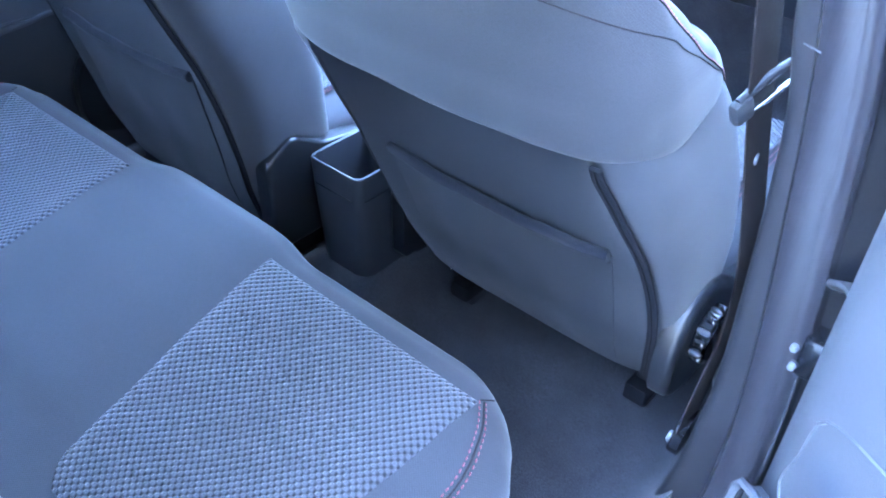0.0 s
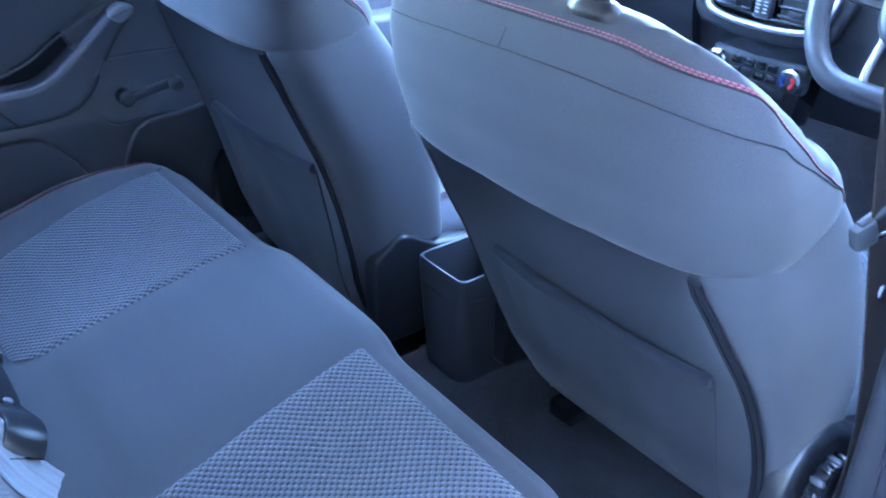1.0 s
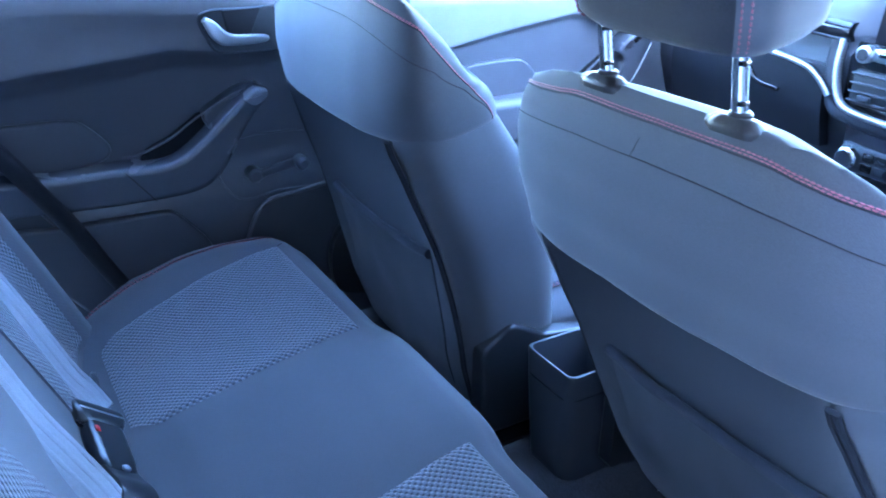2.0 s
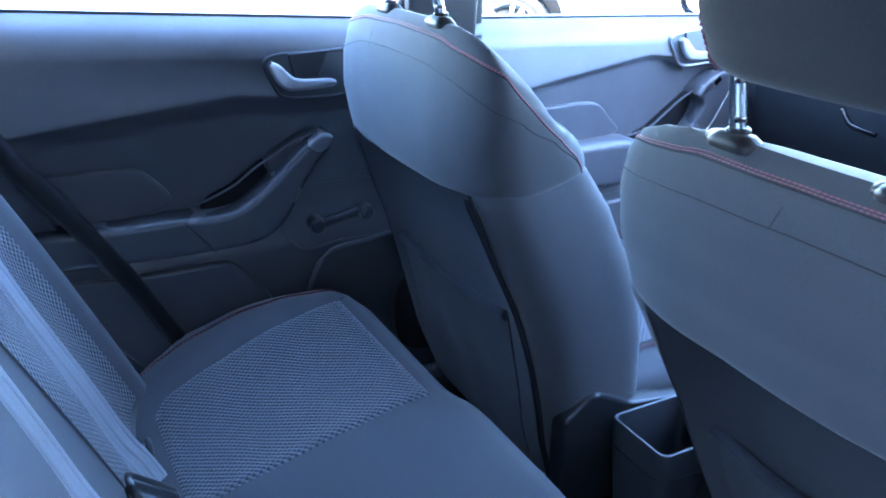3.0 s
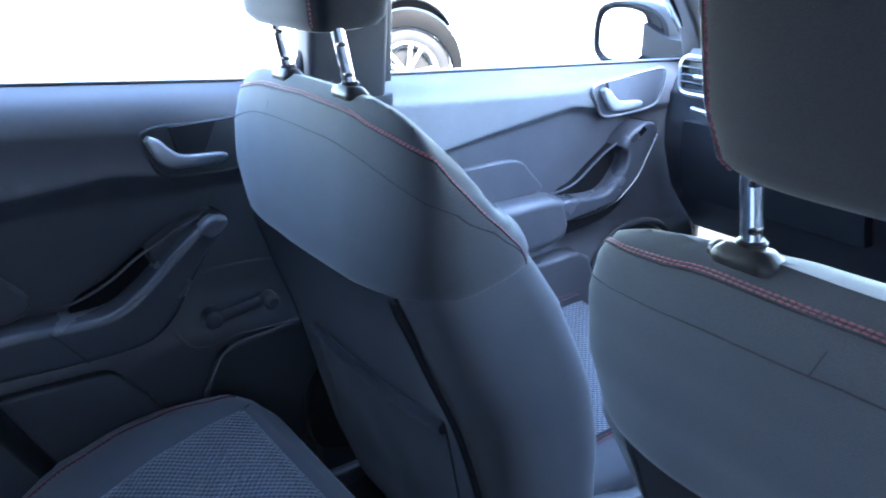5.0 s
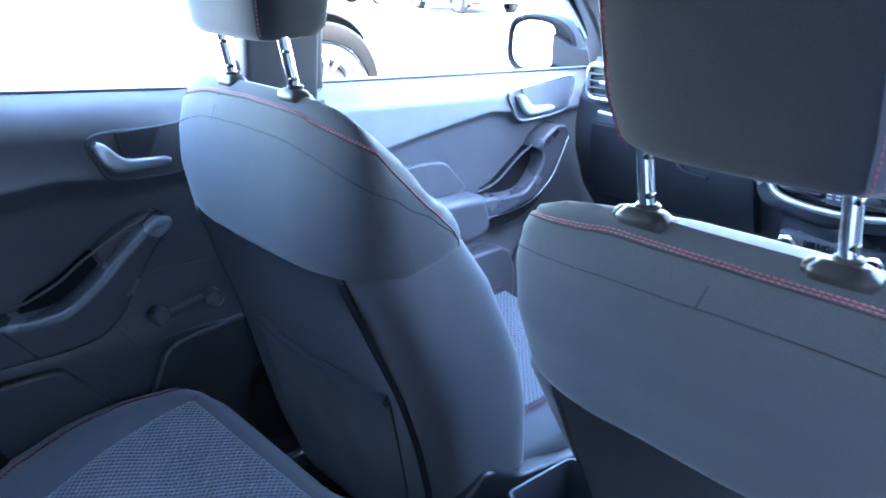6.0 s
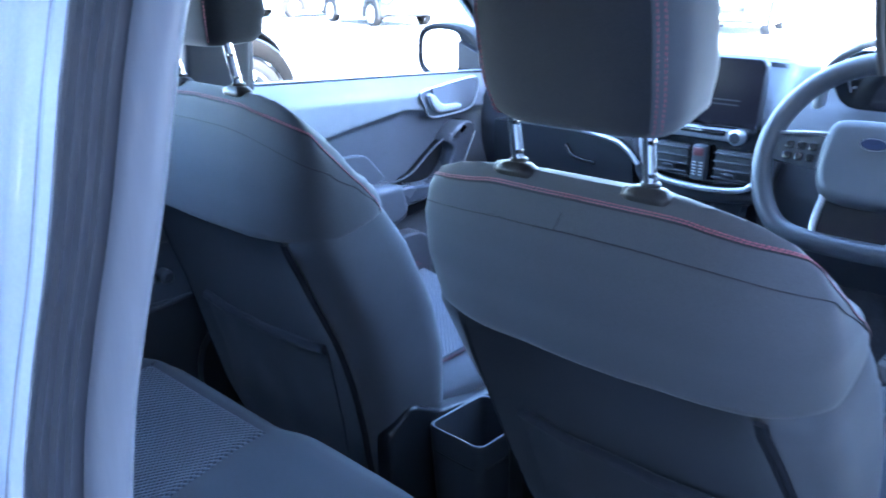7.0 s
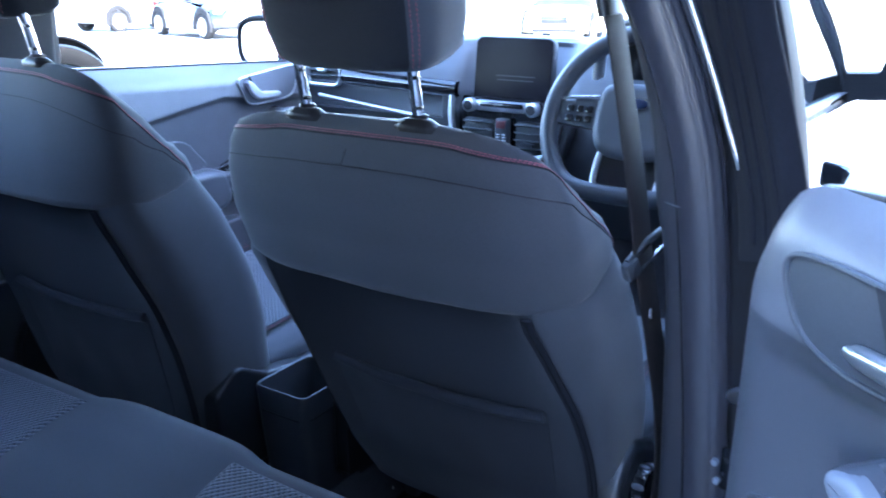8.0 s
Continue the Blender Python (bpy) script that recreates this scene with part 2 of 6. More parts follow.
def loft(loops, cap=True, ring=True):
    """A skin through loops of equally many points."""
    bm = bmesh.new()
    rows = [[bm.verts.new(p) for p in lp] for lp in loops]
    n = len(rows[0])
    for a, b in zip(rows, rows[1:]):
        for i in range(n if ring else n - 1):
            j = (i + 1) % n
            bm.faces.new((a[i], a[j], b[j], b[i]))
    if cap and ring:
        bm.faces.new(rows[0])
        bm.faces.new(rows[-1])
    return bm


def smooth_line(pts, n=8):
    """Points of a Catmull-Rom curve through pts."""
    p = [Vector(q) for q in pts]
    if len(p) < 3:
        return p
    out = []
    for i in range(len(p) - 1):
        a, b, c, d = p[max(i - 1, 0)], p[i], p[i + 1], p[min(i + 2, len(p) - 1)]
        for k in range(n):
            t = k / n
            out.append(0.5 * ((2 * b) + (c - a) * t + (2 * a - 5 * b + 4 * c - d) * t * t + (3 * b - a - 3 * c + d) * t ** 3))
    out.append(p[-1])
    return out


def sweep(pts, profile, up=(0, 0, 1), closed=False, cap=True):
    """A profile of (side, up) points carried along a line."""
    pts = [Vector(p) for p in pts]
    up = Vector(up)
    loops = []
    n = len(pts)
    for i, p in enumerate(pts):
        if closed:
            d = pts[(i + 1) % n] - pts[i - 1]
        else:
            d = pts[min(i + 1, n - 1)] - pts[max(i - 1, 0)]
        d.normalize()
        side = d.cross(up)
        if side.length < 1e-5:
            side = d.cross(Vector((1, 0, 0)))
        side.normalize()
        u = side.cross(d)
        loops.append([p + side * a + u * b for a, b in profile])
    if closed:
        loops.append(loops[0])
    bm = loft(loops, cap and not closed)
    if closed:
        bmesh.ops.remove_doubles(bm, verts=bm.verts, dist=1e-6)
    return bm


def circle(r, n=10, squash=1.0):
    return [(r * math.cos(2 * math.pi * i / n), r * squash * math.sin(2 * math.pi * i / n)) for i in range(n)]


def rounded(w, h, r, n=4):
    """A rounded rectangle's outline."""
    out = []
    for cx, cy, a0 in ((w / 2 - r, h / 2 - r, 0), (-w / 2 + r, h / 2 - r, 90), (-w / 2 + r, -h / 2 + r, 180), (w / 2 - r, -h / 2 + r, 270)):
        for k in range(n + 1):
            a = radians(a0 + 90 * k / n)
            out.append((cx + r * math.cos(a), cy + r * math.sin(a)))
    return out


def tube(pts, r, n=8, up=(0, 0, 1), closed=False):
    return sweep(pts, circle(r, n), up, closed)


def rbox(c, size, r=0.004, m=None, seg=2):
    """A box with rounded edges."""
    bm = bmesh.new()
    bmesh.ops.create_cube(bm, size=1)
    bmesh.ops.scale(bm, vec=size, verts=bm.verts)
    if r:
        bmesh.ops.bevel(bm, geom=bm.edges[:], offset=min(r, 0.49 * min(size)), segments=seg, affect="EDGES", profile=0.5)
    if m is not None:
        bm.transform(m)
    bmesh.ops.translate(bm, vec=c, verts=bm.verts)
    return bm


def disc(r, depth, m, n=24, bevel=0.0):
    """A short drum along its own z, at pose m."""
    loops = []
    b = bevel
    for rr, z in ((r - b, -depth / 2), (r, -depth / 2 + b), (r, depth / 2 - b), (r - b, depth / 2)):
        loops.append([m @ Vector((rr * math.cos(2 * math.pi * i / n), rr * math.sin(2 * math.pi * i / n), z)) for i in range(n)])
    return loft(loops)


def plate(outline, to3d, depth, bevel=0.004):
    """A slab from a 2D outline: to3d(u, v, h) places a point at height h; the front edge is rounded."""
    loops = []
    n = len(outline)
    turn = sum(outline[i - 1][0] * outline[i][1] - outline[i][0] * outline[i - 1][1] for i in range(n))
    inn = []
    for i in range(n):
        p, q, s = (Vector(outline[(i + k) % n]) for k in (-1, 0, 1))
        t = (s - p).normalized()
        nor = Vector((-t.y, t.x))
        if turn < 0:
            nor = -nor
        inn.append((q, nor))
    steps = [(0.0, 0.0), (0.0, depth - bevel)] + [(bevel * (1 - math.cos(a)), depth - bevel + bevel * math.sin(a)) for a in (0.4, 0.8, 1.2, math.pi / 2)]
    steps.append((bevel + min(0.0015, bevel * 0.5), depth))
    for off, h in steps:
        loops.append([to3d(q.x + nor.x * off, q.y + nor.y * off, h) for q, nor in inn])
    return loft(loops)


def smooth_outline(pts, n=5):
    """A closed smooth outline through 2D points."""
    p = [Vector((a, b, 0)) for a, b in pts]
    k = len(p)
    out = []
    for i in range(k):
        a, b, c, d = p[i - 1], p[i], p[(i + 1) % k], p[(i + 2) % k]
        for s in range(n):
            t = s / n
            v = 0.5 * ((2 * b) + (c - a) * t + (2 * a - 5 * b + 4 * c - d) * t * t + (3 * b - a - 3 * c + d) * t ** 3)
            out.append((v.x, v.y))
    return out


def blunt(pts, r, n=4):
    """A closed outline with each corner rounded off over about r."""
    p = [Vector(q) for q in pts]
    out = []
    for i, b in enumerate(p):
        a, c = p[i - 1], p[(i + 1) % len(p)]
        u = b + (a - b).normalized() * min(r, 0.45 * (a - b).length)
        w = b + (c - b).normalized() * min(r, 0.45 * (c - b).length)
        out += [tuple(u * (1 - t) ** 2 + b * 2 * t * (1 - t) + w * t * t) for t in span(0, 1, n)]
    return out


def sheet(f, us, vs, thick=None):
    """A grid of points f(u, v); thick: a vector to its far side, which closes it."""
    bm = bmesh.new()
    top = [[bm.verts.new(f(u, v)) for u in us] for v in vs]
    for a, b in zip(top, top[1:]):
        for i in range(len(us) - 1):
            bm.faces.new((a[i], a[i + 1], b[i + 1], b[i]))
    if thick is not None:
        low = [[bm.verts.new(v.co + Vector(thick)) for v in row] for row in top]
        for a, b in zip(low, low[1:]):
            for i in range(len(us) - 1):
                bm.faces.new((a[i], b[i], b[i + 1], a[i + 1]))
        edge = [(0, i) for i in range(len(us))] + [(j, len(us) - 1) for j in range(1, len(vs))] \
            + [(len(vs) - 1, i) for i in range(len(us) - 2, -1, -1)] + [(j, 0) for j in range(len(vs) - 2, 0, -1)]
        for (a, b), (c, d) in zip(edge, edge[1:] + edge[:1]):
            bm.faces.new((top[a][b], low[a][b], low[c][d], top[c][d]))
    return bm


def stitches(line, length=0.0045, gap=0.0028, r=0.0009, lift=0.0):
    """Short thread stitches along a line, in one mesh."""
    bm = bmesh.new()
    pts = [Vector(p) for p in line]
    run, at = [], 0.0
    for a, b in zip(pts, pts[1:]):
        run.append((at, a, b))
        at += (b - a).length
    s = 0.0
    k = 0
    while s + length < at:
        ends = []
        for d in (s, s + length):
            while k + 1 < len(run) and run[k + 1][0] <= d:
                k += 1
            o, a, b = run[k]
            ends.append(a.lerp(b, (d - o) / max((b - a).length, 1e-9)))
        p, q = ends
        d = (q - p).normalized()
        x = d.cross(Vector((0.3, 0.5, 0.8))).normalized()
        y = d.cross(x)
        ring = []
        for e, w in ((p, 0.5), (p.lerp(q, 0.5), 1.15), (q, 0.5)):
            ring.append([bm.verts.new(e + (x * ca + y * sa) * r * w) for ca, sa in ((1, 0), (0, 1), (-1, 0), (0, -1))])
        for u, v in zip(ring, ring[1:]):
            for i in range(4):
                bm.faces.new((u[i], u[(i + 1) % 4], v[(i + 1) % 4], v[i]))
        s += length + gap
    return bm


def lerp_table(rows, t):
    """Smooth reading of a table of (t, values...)."""
    if t <= rows[0][0]:
        return rows[0][1:]
    for a, b in zip(rows, rows[1:]):
        if t <= b[0]:
            k = (t - a[0]) / (b[0] - a[0])
            k = k * k * (3 - 2 * k) * 0.35 + k * 0.65
            return tuple(p + (q - p) * k for p, q in zip(a[1:], b[1:]))
    return rows[-1][1:]


def span(a, b, n):
    return [a + (b - a) * i / n for i in range(n + 1)]


# ---- the car's shell: floor, roof, pillars, sills ----
ground = part("ground", sheet(lambda u, v: Vector((u, v, -0.30)), [-400, -60, -12, -4, 0, 4, 12, 60, 400], [-400, -60, -12, -4, 0, 4, 12, 60, 400]), ASPHALT, smooth=False)
tagged(ground, "pale sunlit asphalt of a car park", "ground", kind="structure")


def carpet(u, v):
    x, y = u, v
    tunnel = 0.10 * math.exp(-(x / 0.13) ** 4)
    edge = 0.10 * max(0.0, (abs(x) - 0.60) / 0.08) ** 2
    heel = 0.25 * max(0.0, (y - 1.0) / 0.5) ** 2 if y > 1.0 else 0.0
    rear = 0.10 * max(0.0, min(1.0, (0.02 - y) / 0.15))
    rough = 0.004 * noise.noise(Vector((x * 9, y * 9, 0)))
    return Vector((x, y, tunnel + edge + heel + rear + rough))


def floor_z(x, y):
    return carpet(x, y).z


floor = part("floor", sheet(carpet, span(-0.68, 0.68, 60), span(-0.45, 1.55, 60), (0, 0, -0.03)), CARPET)
tagged(floor, "dark charcoal needle-felt car carpet over the floor and tunnel", "floor", kind="structure")

roof = part("ceiling", sheet(lambda u, v: Vector((u, v, 1.20 - 0.10 * (u / 0.6) ** 2 - 0.03 * ((v + 0.1) / 0.8) ** 2)), span(-0.56, 0.56, 12), span(-1.15, 0.75, 12), (0, 0, 0.05)), HEADLINER)
tagged(roof, "pale woven headliner under the car roof", "ceiling", kind="structure")
roof_skin = part("roof_panel", sheet(lambda u, v: Vector((u, v, 1.262 - 0.10 * (u / 0.6) ** 2 - 0.03 * ((v + 0.1) / 0.8) ** 2)), span(-0.60, 0.60, 12), span(-1.2, 0.78, 12), (0, 0, 0.012)), PAINT)
tagged(roof_skin, "glossy black painted roof panel of the car", "roof", kind="structure")

# tailgate side behind the bench
tail = part("wall_rear", sheet(lambda u, v: Vector((u, -1.18 - 0.10 * (1 - v), -0.05 + 0.92 * v)), span(-0.66, 0.66, 8), span(0, 1, 6), (0, -0.04, 0)), PLASTIC)
tagged(tail, "dark plastic inner lining of the closed tailgate", "tailgate", kind="structure")
shelf = part("wall_shelf", rbox((0, -0.93, 0.86), (1.10, 0.44, 0.02), 0.006), CARPET)
tagged(shelf, "black felt parcel shelf behind the rear bench", "shelf", kind="structure")


for k, nm in ((-1, "quarter_left"), (1, "quarter_right")):
    ob = part(nm, sheet(lambda u, v: Vector((k * (0.645 - 0.10 * v ** 1.3 - 0.02 * u), -0.67 - 0.55 * u, 0.86 + 0.32 * v)), span(0, 1, 8), span(0, 1, 8), (k * 0.03, 0, 0)), PLASTIC_GREY)
    tagged(ob, "dark plastic lining of the rear quarter", "side trim", kind="structure")
ob = part("tailgate_frame", sheet(lambda u, v: Vector((u * 0.58, -1.19 + 0.08 * v, 1.10 + 0.10 * v)), span(-1, 1, 6), span(0, 1, 4), (0, -0.04, 0)), PLASTIC_GREY)
tagged(ob, "dark plastic frame over the tailgate window", "tailgate", kind="structure")

wl = part("wall_left", sheet(lambda u, v: Vector((-(0.648 - 0.05 * max(0, v - 0.6)), -1.2 + u * (0.70 + 0.24 * max(0.0, min(1.0, (0.62 - v) / 0.35))), v)), span(0, 1, 12), span(-0.02, 0.87, 16), (-0.03, 0, 0)), PLASTIC)
tagged(wl, "dark plastic side lining beside the rear bench", "side trim", kind="structure")
wr = part("wall_right", sheet(lambda u, v: Vector((0.60 - 0.05 * max(0, v - 0.6), -1.2 + u * 0.66, v)), span(0, 1, 12), span(-0.02, 0.76, 16), (0.03, 0, 0)), PLASTIC)
tagged(wr, "dark plastic side lining behind the open rear door", "side trim", kind="structure")


def pillar(name, pts, half, material, label, up=(0, 1, 0), r=0.012):
    line = smooth_line(pts, 6)
    ob = part(name, sweep(line, rounded(half[0] * 2, half[1] * 2, r), up), material)
    return tagged(ob, label, "pillar", kind="structure")


# closed seal of the far rear door beside the bench
ob = part("door_seal_left", sweep(smooth_line([(-0.640, -0.24, 0.24), (-0.632, -0.285, 0.32), (-0.622, -0.34, 0.43), (-0.616, -0.405, 0.54), (-0.620, -0.49, 0.67), (-0.625, -0.56, 0.80)], 6), rounded(0.030, 0.056, 0.013), (1, 0, 0)), MATT_BLACK)
tagged(ob, "black rubber seal of the shut rear door beside the bench", "door seal", kind="structure")
# passenger side: B-pillar, A-pillar and rear quarter pillar
pillar("pillar_left_b", [(-0.70, 0.29, 0.78), (-0.675, 0.285, 0.95), (-0.62, 0.26, 1.10), (-0.55, 0.24, 1.20)], (0.028, 0.075), PLASTIC_GREY, "dark grey plastic centre pillar between the doors")
pillar("pillar_left_b_lower", [(-0.665, 0.285, 0.03), (-0.672, 0.285, 0.20), (-0.690, 0.287, 0.45), (-0.702, 0.29, 0.70), (-0.70, 0.29, 0.79)], (0.03, 0.092), PLASTIC_SOFT, "dark grey lower trim of the centre pillar")
sill_l = smooth_line([(-0.655, -0.30, 0.035), (-0.655, 0.2, 0.035), (-0.655, 1.2, 0.035)], 4)
ob = part("sill_left", sweep(sill_l, rounded(0.10, 0.12, 0.03), (0, 0, 1)), PLASTIC_WORN)
tagged(ob, "dark plastic scuff plate along the passenger side sill", "sill", kind="structure")
pillar("pillar_left_a", [(-0.69, 1.27, 0.78), (-0.66, 1.17, 0.92), (-0.60, 0.97, 1.07), (-0.52, 0.70, 1.19)], (0.035, 0.05), PLASTIC_GREY, "grey plastic windscreen pillar on the passenger side")
pillar("pillar_left_c", [(-0.67, -0.66, 0.80), (-0.63, -0.72, 0.95), (-0.58, -0.78, 1.08), (-0.52, -0.82, 1.16)], (0.03, 0.09), PLASTIC_GREY, "grey plastic rear quarter pillar")
pillar("pillar_right_a", [(0.69, 1.27, 0.78), (0.66, 1.17, 0.92), (0.60, 0.97, 1.07), (0.52, 0.70, 1.19)], (0.035, 0.05), PLASTIC_GREY, "grey plastic windscreen pillar on the driver's side")

# driver's side B-pillar, open to view through the rear doorway
left_b = [(-0.02, 0.640, 0.30), (0.12, 0.668, 0.275), (0.245, 0.683, 0.255), (0.37, 0.690, 0.248), (0.59, 0.681, 0.243), (0.70, 0.672, 0.240), (0.777, 0.656, 0.237), (0.85, 0.648, 0.232), (0.918, 0.630, 0.228), (0.98, 0.608, 0.224), (1.08, 0.562, 0.21), (1.17, 0.525, 0.20)]
line_b = smooth_line([(x + 0.034, y + 0.012, z) for z, x, y in left_b], 6)
ob = part("pillar_right_b", sweep(line_b, rounded(0.072, 0.085, 0.016), (0, 1, 0)), PLASTIC_GREY)
tagged(ob, "dark grey plastic centre pillar at the open rear door", "pillar", kind="structure")
# the door seal runs up this pillar, along the roof rail and back down the rear of the opening
seal_line = smooth_line([(0.735, 0.02, 0.02), (0.725, 0.15, 0.04), (0.733, 0.222, 0.15), (0.745, 0.226, 0.30), (0.742, 0.224, 0.45), (0.728, 0.222, 0.62), (0.712, 0.220, 0.76), (0.672, 0.212, 0.92), (0.625, 0.185, 1.05), (0.575, 0.10, 1.14),
                         (0.560, -0.1, 1.165), (0.564, -0.38, 1.15), (0.572, -0.470, 1.095), (0.5735, -0.497, 1.055), (0.5695, -0.5045, 1.028), (0.5655, -0.514, 0.978), (0.562, -0.5225, 0.94), (0.5585, -0.5295, 0.90), (0.562, -0.538, 0.84), (0.600, -0.560, 0.72), (0.665, -0.535, 0.52), (0.71, -0.43, 0.32), (0.735, -0.20, 0.10), (0.735, -0.10, 0.03)], 6)
ob = part("door_seal", sweep(seal_line, circle(0.0098, 12), (0.2, 0.3, 0.1), closed=True), SEAL_LIT)
tagged(ob, "rubber weather seal round the open doorway, coloured pale for sky light", "door seal", kind="structure")
# broad ribbed rubber edge of the centre pillar
edge_line = smooth_line([(0.738, 0.195, 0.03), (0.748, 0.212, 0.15), (0.752, 0.216, 0.30), (0.743, 0.214, 0.47), (0.728, 0.211, 0.62), (0.719, 0.209, 0.70), (0.709, 0.207, 0.77), (0.697, 0.205, 0.83), (0.673, 0.200, 0.907), (0.643, 0.193, 0.98), (0.612, 0.183, 1.05), (0.575, 0.16, 1.12)], 6)
edge_profile = [(0.0275, 0.014), (0.0280, 0.002), (0.0270, -0.0055), (0.0245, -0.0105), (0.0205, -0.0138), (0.0150, -0.0156), (0.0090, -0.0162), (0.0030, -0.0160), (-0.0030, -0.0153), (-0.0090, -0.0142), (-0.0104, -0.0134), (-0.0118, -0.0138), (-0.0180, -0.0118), (-0.0230, -0.0080), (-0.0260, -0.001), (-0.027, 0.014)]
ob = part("pillar_right_b_edge", sweep(edge_line, edge_profile, (0, 1, 0)), PILLAR_RUBBER, split=55)
tagged(ob, "dark grey rounded rubber edge of the centre pillar", "door seal", kind="structure")
ob = part("pillar_right_b_joint", tube([Vector((0.676, 0.190, 0.767)), Vector((0.684, 0.1895, 0.7655)), Vector((0.692, 0.189, 0.764))], 0.0008, 6, (0, 1, 0)), PLASTIC_SOFT)
tagged(ob, "joint between the two halves of the pillar trim", "trim", kind="structure")
# painted flange behind the seal at the B-pillar, with hinge plates
flange = smooth_line([(0.775, 0.25, -0.05), (0.79, 0.26, 0.2), (0.79, 0.26, 0.5), (0.775, 0.255, 0.75), (0.735, 0.24, 0.95), (0.68, 0.22, 1.1)], 6)
ob = part("pillar_right_b_paint", sweep(flange, rounded(0.075, 0.07, 0.01), (0, 1, 0)), MATT_BLACK)
tagged(ob, "black door jamb of the centre pillar", "pillar", kind="structure")
# sill
sill = smooth_line([(0.70, -0.30, 0.0), (0.70, 0.0, 0.0), (0.70, 0.25, 0.0), (0.70, 1.2, 0.0)], 4)
ob = part("sill", sweep(sill, rounded(0.12, 0.07, 0.02), (0, 0, 1)), PLASTIC_GREY)
tagged(ob, "dark grey plastic sill trim under the doorway", "sill", kind="structure")
ob = part("sill_paint", rbox((0.80, 0.35, -0.10), (0.10, 2.2, 0.22), 0.03), PAINT)
tagged(ob, "glossy black painted outer sill", "sill", kind="structure")
# rear jamb of the doorway (C-pillar): painted return outside the seal
rear_edge = [(0.572, -0.470, 1.095), (0.5735, -0.497, 1.055), (0.5695, -0.5045, 1.028), (0.5655, -0.514, 0.978), (0.562, -0.5225, 0.94), (0.5585, -0.5295, 0.90), (0.562, -0.538, 0.84), (0.600, -0.560, 0.72), (0.665, -0.535, 0.52), (0.71, -0.43, 0.32)]

flank_offsets = [(0.014, -0.0315), (0.0175, -0.0322), (0.0205, -0.0345), (0.0200, -0.0375), (0.0225, -0.0395), (0.0275, -0.0405), (0.0315, -0.0435), (0.0320, -0.0475), (0.036, -0.0515), (0.046, -0.062), (0.055, -0.088), (0.062, -0.14), (0.066, -0.24), (0.05, -0.45)]
jamb_line = smooth_line(rear_edge, 6)
# the quarter's bright reflection is put into its colour
ob = part("pillar_right_c_paint", loft([[p + Vector((a, b, 0)) for a, b in flank_offsets] for p in jamb_line], ring=False), QUARTER_REFLECTION)
tagged(ob, "glossy rear quarter coloured silver-blue for its bright reflections", "pillar", kind="structure")
# ribbed rubber between the seal and the paint
ribs = [(0.004, -0.008), (0.007, -0.0135), (0.0085, -0.0150), (0.0078, -0.0168), (0.0092, -0.0190), (0.0112, -0.0208), (0.0104, -0.0228), (0.0120, -0.0250), (0.0140, -0.0268), (0.0134, -0.0288), (0.0155, -0.0315)]
ob = part("jamb_rubber", loft([[p + Vector((a, b, 0)) for a, b in ribs] for p in jamb_line], ring=False), JAMB_RUBBER)
tagged(ob, "black ribbed rubber strip along the rear door jamb", "door seal", kind="structure")
rail = smooth_line([(0.56, -0.60, 1.16), (0.575, -0.1, 1.20), (0.56, 0.3, 1.20), (0.53, 0.75, 1.17)], 5)
ob = part("roof_rail_right", sweep(rail, rounded(0.07, 0.05, 0.01)), PAINT)
tagged(ob, "black painted roof rail over the doorway", "roof rail", kind="structure")
rail = smooth_line([(-0.56, -0.80, 1.14), (-0.575, -0.1, 1.19), (-0.56, 0.3, 1.19), (-0.53, 0.75, 1.17)], 5)
ob = part("roof_rail_left", sweep(rail, rounded(0.07, 0.05, 0.01)), HEADLINER)
tagged(ob, "pale lined roof rail over the windows", "roof rail", kind="structure")
# nose of the car: scuttle and bonnet, with wings down to the ground
def bonnet(u, v):
    y = 1.62 + 0.95 * v
    return Vector((u * (0.74 - 0.10 * v * v), y, 0.80 - 0.14 * v - 0.22 * max(0, v - 0.8) - 0.05 * u * u))


ob = part("bonnet", sheet(bonnet, span(-1, 1, 12), span(0, 1, 12), (0, 0, -0.02)), PAINT)
tagged(ob, "glossy black painted car bonnet", "bonnet", kind="structure")
for s, n in ((-1, "wing_left"), (1, "wing_right")):
    ob = part(n, sheet(lambda u, v: Vector((s * (0.80 + 0.03 * math.sin(math.pi * v) - 0.05 * v * v - 0.06 * u * u), 1.262 + 1.25 * u, -0.05 + 0.835 * v)), span(0, 1, 8), span(0, 1, 8), (-s * 0.02, 0, 0)), PAINT)
    tagged(ob, "glossy black painted front wing", "wing", kind="structure")
ob = part("bulkhead", rbox((0, 1.60, 0.30), (1.36, 0.03, 0.72), 0.01), CARPET)
tagged(ob, "black felt bulkhead behind the pedals", "bulkhead", kind="structure")


def pane(name, quad, label):
    a, b, c, d = (Vector(q) for q in quad)
    ob = part(name, sheet(lambda u, v: a.lerp(b, u).lerp(d.lerp(c, u), v), [0, 0.5, 1], [0, 0.5, 1]), PANE)
    ob.visible_shadow = False
    return tagged(ob, label, "window", kind="structure")


# unseen tailgate window, made opaque to cut the light from behind
ob = part("window_2", sheet(lambda u, v: Vector((u * (0.60 - 0.06 * v), -1.19 + 0.05 * v, 0.86 + 0.25 * v)), span(-1, 1, 6), span(0, 1, 4), (0, -0.006, 0)), TINT)
tagged(ob, "opaque dark pane added in the tailgate window to block light", "window", kind="structure")
